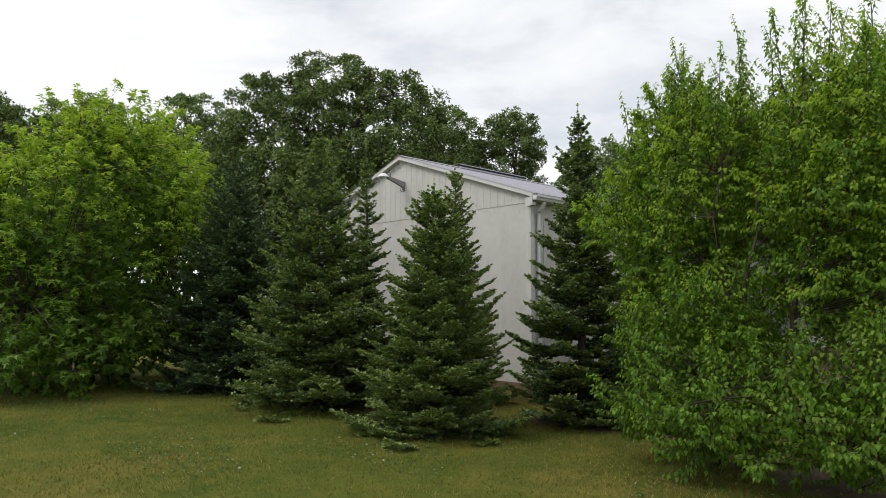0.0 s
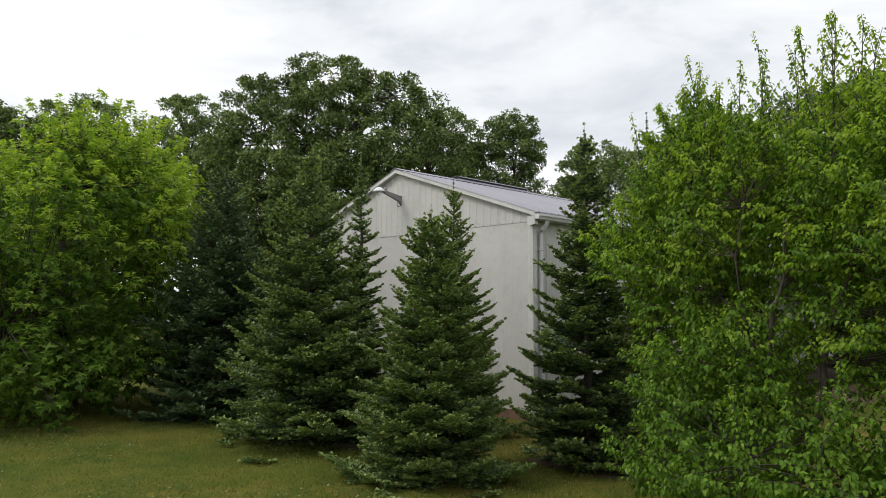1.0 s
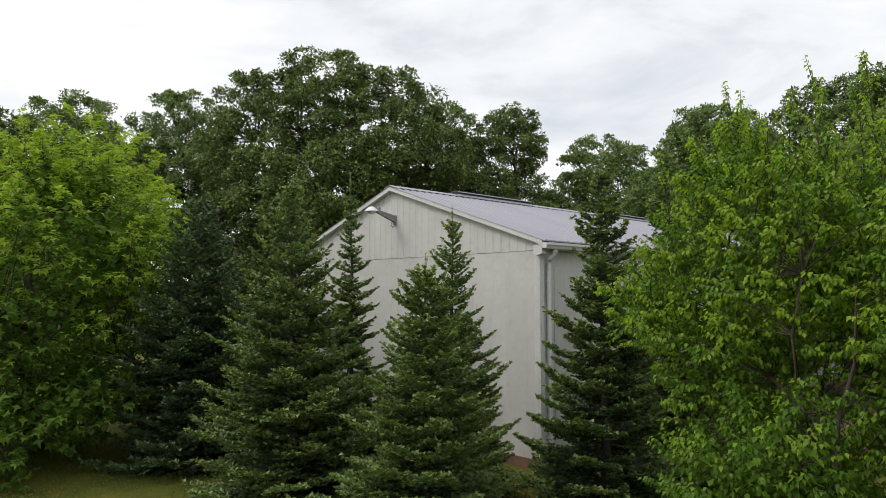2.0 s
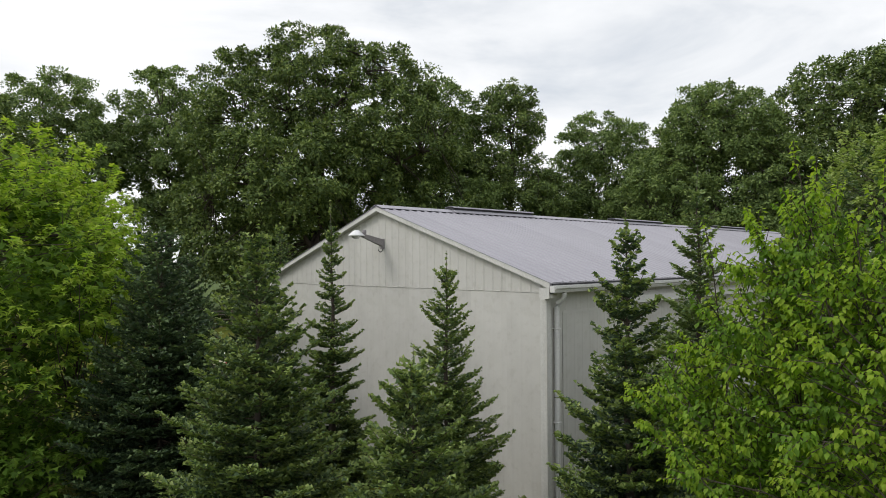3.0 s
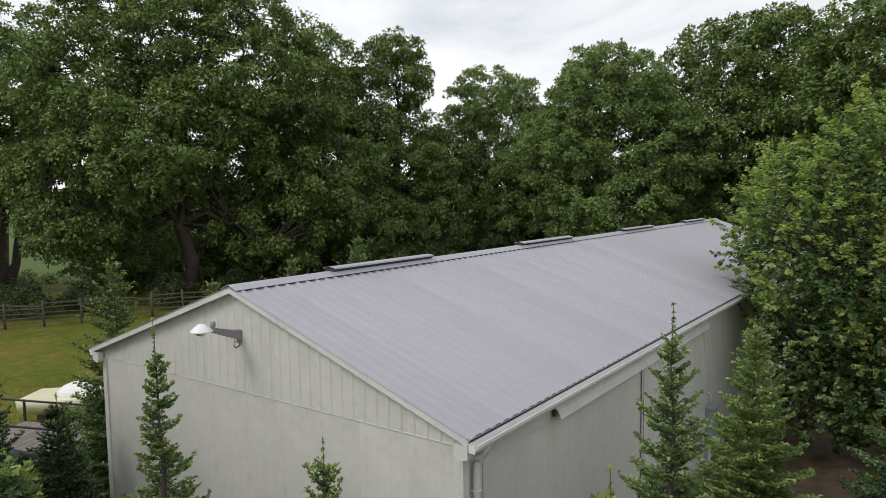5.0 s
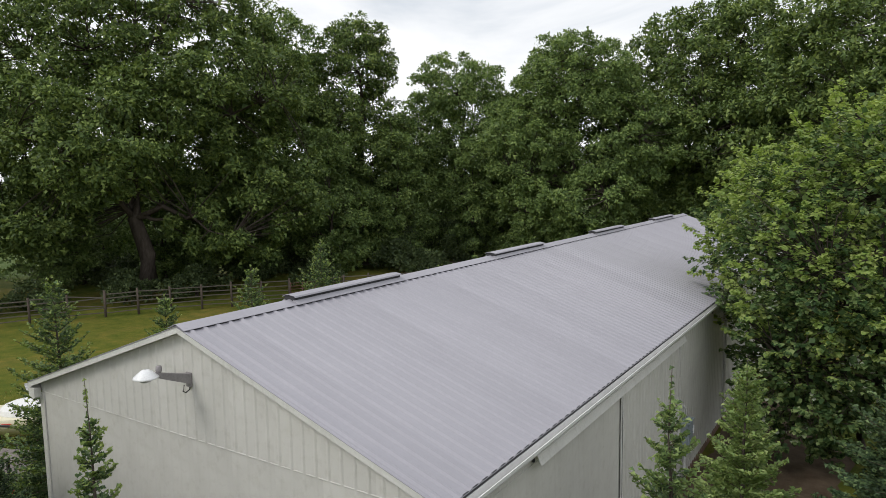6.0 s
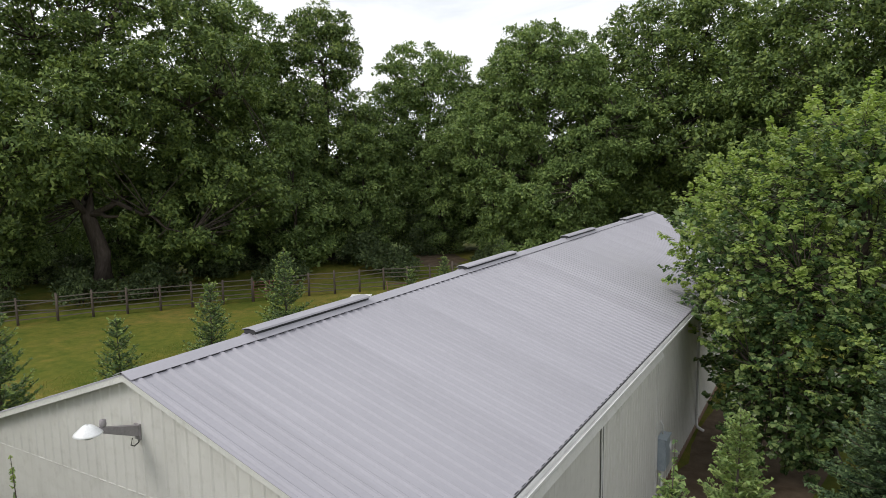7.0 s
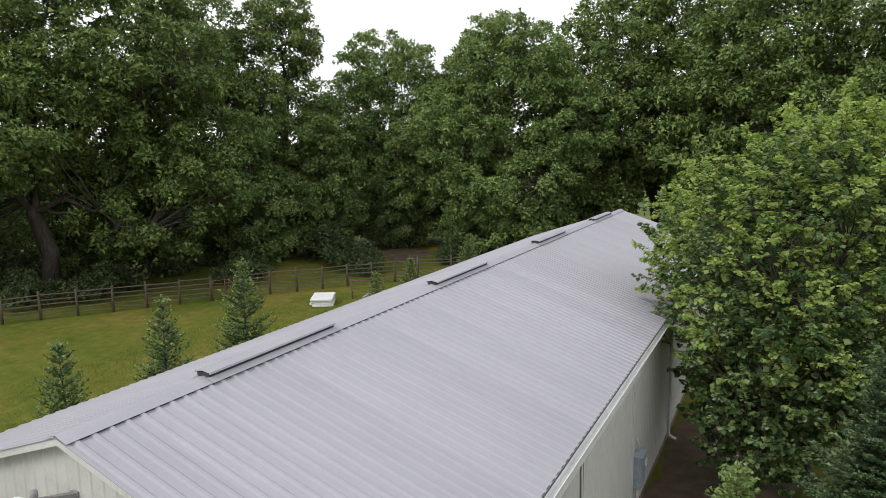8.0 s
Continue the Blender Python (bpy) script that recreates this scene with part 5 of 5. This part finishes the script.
fence_run((-26.0, 27.6), (-19.6, 35.5), 6)
fence_run((-19.6, 35.5), (-14.0, 40.0), 3)

gate = thing("pasture_gate", "rusty red tubular steel gate in the fence", "gate", (-27.58, 25.39, 0.0))
gd = Vector((1.40, 1.97, 0)).normalized()
for k in range(6):
    z = 0.25 + 0.2 * k
    part("gate_bar", pipe(bmesh.new(), [(-gd * 0.82 + Vector((0, 0, z)))[:], (gd * 0.82 + Vector((0, 0, z)))[:]], [0.022, 0.022], 6), M_RUST, gate)
for s in (-0.82, -0.05, 0.2, 0.82):
    part("gate_upright", pipe(bmesh.new(), [(gd * s + Vector((0, 0, 0.0)))[:], (gd * s + Vector((0, 0, 1.3)))[:]], [0.028, 0.028], 6), M_RUST, gate)

stack = thing("panel_stack", "stack of white flat boards lying on the grass", "stack", (-21.3, 26.9, 0.0))
for k, (w, l, dx, dy, tn) in enumerate(((0.62, 0.95, 0.04, 0.03, 2), (0.62, 0.95, -0.03, 0.0, -2), (0.63, 0.96, 0.0, 0.02, 1), (0.64, 0.98, 0.02, -0.02, 0))):
    bm = block((-w, -l, 0.0), (w, l, 0.105), 0.012)
    bmesh.ops.transform(bm, matrix=pose(dx, dy, 0.02 + k * 0.118, 0, 0, 30 + tn), verts=bm.verts)
    part("board", bm, M_WHITE, stack)

panel = thing("leaning_gate_panel", "old tube gate leaning over on scrap timber", "gate", (-20.0, 29.6, 0.0))
for k in range(5):
    z = 0.15 + 0.24 * k
    part("gate_bar", pipe(bmesh.new(), [(-0.4 - 0.1 * z, -0.9, z), (0.7 - 0.1 * z, 0.9, z * 0.8)], [0.022, 0.022], 6), M_RUST, panel)
part("gate_upright", pipe(bmesh.new(), [(-0.4, -0.9, 0.0), (-0.53, -0.9, 1.25)], [0.03, 0.03], 6), M_RUST, panel)
part("gate_upright", pipe(bmesh.new(), [(0.7, 0.9, 0.0), (0.58, 0.9, 1.0)], [0.03, 0.03], 6), M_RUST, panel)
for k in range(3):
    part("timber", bar(bmesh.new(), (0.2 + 0.14 * k, -0.7, 0.08 + 0.1 * k), (0.9 + 0.1 * k, 1.0, 0.08 + 0.1 * k), 0.12, 0.09, 0.005), M_PALE, panel)

rack = thing("tube_rack", "white tubular rack standing at the pasture's edge", "rack", (-38.6, 7.6, 0.0))
for s in (0, 1):
    for k in range(4):
        part("upright", pipe(bmesh.new(), [(0.5 * s, -0.8 + 0.5 * k, 0.0), (0.5 * s, -0.8 + 0.5 * k, 1.15)], [0.03, 0.03], 6), M_PALE, rack)
    part("top_tube", pipe(bmesh.new(), [(0.5 * s, -0.8, 1.15), (0.5 * s, 0.7, 1.15)], [0.03, 0.03], 6), M_PALE, rack)
part("top_tube", pipe(bmesh.new(), [(0.0, 0.7, 1.15), (0.5, 0.7, 1.15)], [0.03, 0.03], 6), M_PALE, rack)

# flatbed trailer with a plank deck behind the barn's corner
trailer = thing("flatbed_trailer", "old flatbed trailer with grey planks and black rails", "trailer", (-15.6, 1.5, 0.0))
trailer.rotation_euler = (0, 0, radians(22))
for k in range(13):
    part("plank", block((-1.75 + 0.27 * k, -1.0, 0.55), (-1.75 + 0.27 * k + 0.255, 1.0, 0.60), 0.004), M_PLANK, trailer)
for s in (-1.0, 1.0):
    part("side_beam", block((-1.8, s - 0.04, 0.42), (1.8, s + 0.04, 0.545), 0.005), M_BLACK, trailer)
    for x in (-1.75, 1.75):
        part("stake", block((x - 0.03, s - 0.03, 0.606), (x + 0.03, s + 0.03, 1.22), 0.004), M_BLACK, trailer)
    part("rail", bar(bmesh.new(), (-2.6, s, 1.25), (1.78, s, 1.25), 0.05, 0.06, 0.005), M_BLACK, trailer)
    bm = lathe([(0.10, -0.09), (0.30, -0.09), (0.33, -0.05), (0.33, 0.05), (0.30, 0.09), (0.10, 0.09)], 18)
    bmesh.ops.transform(bm, matrix=pose(0, s * 1.12, 0.33, 90), verts=bm.verts)
    wheel = part("wheel", bm, M_BLACK, trailer)
    bm = lathe([(0.01, -0.05), (0.12, -0.06), (0.17, -0.02)], 14)
    bmesh.ops.transform(bm, matrix=pose(0, s * 1.15, 0.33, 90 if s > 0 else -90), verts=bm.verts)
    part("rim", bm, M_PALE, wheel)
part("drawbar", bar(bmesh.new(), (1.8, 0, 0.46), (2.9, 0, 0.42), 0.1, 0.1, 0.006), M_BLACK, trailer)
part("jack_stand", block((2.75, -0.05, -0.02), (2.85, 0.05, 0.40), 0.004), M_BLACK, trailer)

boat = thing("boat", "cream boat hull with white deck on blocks", "boat", (-18.0, 3.6, 0.0))
boat.rotation_euler = (0, 0, radians(35))


def hull():
    bm = bmesh.new()
    rings = []
    for k in range(11):
        s = k / 10
        x = -1.7 + 3.4 * s
        w = 0.78 * (1 - max(0, (s - 0.55) / 0.45) ** 2.2) * (0.9 + 0.1 * min(1, s * 4))
        keel = 0.28 + 0.38 * max(0, (s - 0.6) / 0.4) ** 2
        sheer = 0.92 + 0.10 * s
        rings.append([bm.verts.new((x, w * a + 1e-4 * a, keel + (sheer - keel) * b)) for a, b in ((-1, 1), (-0.93, 0.55), (-0.6, 0.16), (0, 0), (0.6, 0.16), (0.93, 0.55), (1, 1))])
    for r0, r1 in zip(rings, rings[1:]):
        for j in range(6):
            bm.faces.new((r0[j], r1[j], r1[j + 1], r0[j + 1])).smooth = True
    bm.faces.new(rings[0])
    top = [r[0] for r in rings] + [r[-1] for r in rings[::-1]]
    bm.faces.new(top)
    bmesh.ops.recalc_face_normals(bm, faces=bm.faces)
    return bm


part("hull", hull(), M_CREAM, boat, "cream hull")
bm = bmesh.new()
bmesh.ops.create_uvsphere(bm, u_segments=20, v_segments=10, radius=1.0)
bmesh.ops.transform(bm, matrix=Matrix.Translation((0.35, 0.0, 0.98)) @ Matrix.Diagonal((1.05, 0.62, 0.42, 1)), verts=bm.verts)
part("cover", bm, M_WHITE, boat, "white rounded cover")
part("stripe", block((-0.2, -0.79, 0.80), (0.1, -0.765, 0.85), 0.003), M_RED, boat, "red mark")
for x in (-1.1, 0.6):
    part("block", block((x - 0.15, -0.35, -0.05), (x + 0.15, 0.35, 0.36), 0.01), M_POST, boat)

can = thing("fuel_can", "red plastic fuel can on the grass", "can", (-13.65, 1.3, 0.0))
part("body", block((-0.17, -0.12, 0.0), (0.17, 0.12, 0.36), 0.04), M_RED, can)
part("grip", pipe(bmesh.new(), [(-0.1, 0, 0.36), (-0.08, 0, 0.43), (0.08, 0, 0.43), (0.1, 0, 0.36)], [0.018] * 4, 8), M_RED, can)
part("spout", pipe(bmesh.new(), [(0.12, 0, 0.35), (0.17, 0, 0.44)], [0.025, 0.02], 8), M_BLACK, can)


# ---------------------------------------------------------------- lawn growth
def lawn(name, label, x0, x1, y0, y1, count, height, width, mat, seed, clover=False):
    rng = np.random.default_rng(seed)
    x, y = rng.uniform(x0, x1, count), rng.uniform(y0, y1, count)
    inside = (x < WALL_R + 0.05) & (x > WALL_L - 0.05) & (y > WALL_Y0 - 0.05)
    patch = np.array([noise.noise(Vector((a * 0.55, b * 0.55, 7.0))) for a, b in zip(x, y)])
    keep = ~inside & ((patch > 0.12) if clover else (rng.random(count) < 0.85 + 0.3 * patch))
    x, y = x[keep], y[keep]
    n = len(x)
    z = ground_height(x, y)
    p = np.stack([x, y, z - 0.004], 1)
    if clover:
        p[:, 2] += 0.015 + 0.015 * rng.random(n)
        v, f = leaves(p, unit(np.append(rng.normal(size=(n, 2)), np.zeros((n, 1)), 1)), unit(np.stack([0.3 * rng.normal(size=n), 0.3 * rng.normal(size=n), np.ones(n)], 1)), rng.uniform(0.6, 1.3, n) * height, LEAF_SIMPLE)
    else:
        h = height * rng.uniform(0.5, 1.3, n)
        a = rng.uniform(0, 2 * math.pi, n)
        side = np.stack([np.cos(a), np.sin(a), np.zeros(n)], 1) * width
        tip = np.stack([rng.normal(size=n) * 0.5, rng.normal(size=n) * 0.5, np.ones(n)], 1) * h[:, None]
        v = np.stack([p - side, p + side, p + tip], 1).reshape(-1, 3)
        f = np.arange(3 * n).reshape(-1, 3)
    me = fast_mesh(name, v, f, [mat])
    tagged(new(name, me), label, "grass", kind="stuff")


lawn("grass", "short mown lawn grass, green to straw yellow", -9, 9.5, -11.5, -0.4, 150000, 0.033, 0.0065, M_BLADE, 201)
lawn("grass", "short pasture grass behind the barn", -24, -8.9, 0, 30, 40000, 0.07, 0.014, M_BLADE, 202)
lawn("clover", "low clover patches in the lawn", -8, 9, -11, -2, 42000, 0.034, 0, M_CLOVER, 203, True)


# ---------------------------------------------------------------- cladding sheets, piece by piece
def rib_profile(width, n_ribs, rib_h, half_base, half_top):
    pts = [(0.0, 0.0)]
    for k in range(n_ribs):
        c = (k + 0.5) * width / n_ribs
        pts += [(c - half_base, 0.0), (c - half_top, rib_h), (c + half_top, rib_h), (c + half_base, 0.0)]
    return pts + [(width, 0.0)]


def sheet_mesh(name, width, n_ribs, rib_h, ends, mat, half_base=0.034, half_top=0.010):
    """A ribbed sheet in its own axes: u across, v along, w out. ends(u) gives the sheet's start and end along v."""
    prof = rib_profile(width, n_ribs, rib_h, half_base, half_top)
    us = sorted({round(u, 5) for u, _ in prof})
    hs = dict((round(u, 5), h) for u, h in prof)
    lo = [(u, ends(u)[0], hs[u]) for u in us]
    hi = [(u, ends(u)[1], hs[u]) for u in us]
    n = len(us)
    v = np.array(lo + hi + [(us[0], ends(us[0])[0], -0.012), (us[-1], ends(us[-1])[0], -0.012), (us[-1], ends(us[-1])[1], -0.012), (us[0], ends(us[0])[1], -0.012)])
    faces = [(i, i + 1, n + i + 1, n + i) for i in range(n - 1)]
    b = 2 * n
    me = bpy.data.meshes.new(name)
    me.from_pydata([tuple(p) for p in v], [], faces + [(b, 0, n, b + 3), (n - 1, b + 1, b + 2, 2 * n - 1)] + [tuple([b + 1, b] + list(range(n)))[::1]])
    me.materials.append(mat)
    return me


def piece(name, me, parent, m):
    ob = new(name, me)
    ob.parent = parent
    ob.matrix_basis = Matrix.Translation(barn_off) @ m
    return ob


# roof sheets: 3 ft wide, from eave to ridge
run = EAVE_X - RIDGE_X
slope_len = math.hypot(run, RIDGE_Z - EAVE_Z)
sheet_w = 4 * RIB
n_sheets = int((Y1 - Y0) // sheet_w)
sheet_w = (Y1 - Y0 - 0.02) / n_sheets
roof_me = sheet_mesh("roof_sheet", sheet_w, 4, 0.022, lambda u: (-0.015, slope_len - 0.06), M_ROOF, 0.054, 0.020)
pitch = math.atan2(RIDGE_Z - EAVE_Z, run)
for k in range(n_sheets):
    y = Y0 + 0.01 + k * sheet_w
    # u along +y, v up the slope, w out of the roof
    u, v_ = Vector((0, 1, 0)), Vector((-math.cos(pitch), 0, math.sin(pitch)))
    w_ = u.cross(v_)
    piece("roof_sheet", roof_me, roof, Matrix(((u.x, v_.x, w_.x, EAVE_X), (u.y, v_.y, w_.y, y), (u.z, v_.z, w_.z, EAVE_Z - 0.006), (0, 0, 0, 1))))
    u, v_ = Vector((0, -1, 0)), Vector((math.cos(pitch), 0, math.sin(pitch)))
    w_ = u.cross(v_)
    piece("roof_sheet", roof_me, roof, Matrix(((u.x, v_.x, w_.x, LEFT_X), (u.y, v_.y, w_.y, y + sheet_w), (u.z, v_.z, w_.z, EAVE_Z - 0.006), (0, 0, 0, 1))))

# gable sheets, below and above the belt
span = WALL_R - WALL_L
n_g = round(span / 0.914)
gw = span / n_g
low_me = sheet_mesh("siding_sheet", gw, 4, 0.004, lambda u: (0.14, BELT_Z), M_SIDING)
for k in range(n_g):
    x = WALL_L + k * gw
    m = Matrix(((1, 0, 0, x), (0, 0, -1, WALL_Y0), (0, 1, 0, 0), (0, 0, 0, 1)))
    piece("siding_sheet", low_me, gable_wall, m)
    up_me = sheet_mesh("siding_sheet", gw, 4, 0.012, lambda u: (BELT_Z + 0.002, max(roof_z(x + u) - 0.093, BELT_Z + 0.004)), M_SIDING)
    piece("siding_sheet", up_me, gable_wall, Matrix(((1, 0, 0, x), (0, 0, -1, WALL_Y0 - 0.008), (0, 1, 0, 0), (0, 0, 0, 1))))
# side sheets
n_s = round((WALL_Y1 - WALL_Y0) / 0.914)
sw = (WALL_Y1 - WALL_Y0) / n_s
side_me = sheet_mesh("siding_sheet", sw, 4, 0.013, lambda u: (0.14, EAVE_Z - 0.18), M_SIDING)
flat_me = sheet_mesh("siding_sheet", sw, 4, 0.004, lambda u: (0.14, EAVE_Z - 0.18), M_SIDING)
for k in range(n_s):
    y = WALL_Y0 + k * sw
    piece("siding_sheet", flat_me if y < DOOR_A else side_me, side_wall, Matrix(((0, 0, 1, WALL_R), (1, 0, 0, y), (0, 1, 0, 0), (0, 0, 0, 1))))
    piece("siding_sheet", side_me, back_wall, Matrix(((0, 0, -1, WALL_L), (-1, 0, 0, y + sw), (0, 1, 0, 0), (0, 0, 0, 1))))
# door leaves, clad with the same sheets
for door, y0, y1 in ((door_near, LEAF_A, DOOR_M), (door_far, DOOR_M, DOOR_B)):
    gap = 0.075 if door is door_near else 0.15
    n_d = round((y1 - y0 - gap) / 0.914)
    dw = (y1 - y0 - gap) / n_d
    d_me = sheet_mesh("door_sheet", dw, 4, 0.004 if door is door_near else 0.013, lambda u: (0.18, 3.86), M_SIDING)
    for k in range(n_d):
        piece("door_sheet", d_me, door, Matrix(((0, 0, 1, WALL_R + (0.015 if door is door_near else 0.040)), (1, 0, 0, y0 + (0.0 if door is door_near else 0.075) + k * dw), (0, 1, 0, 0), (0, 0, 0, 1))))
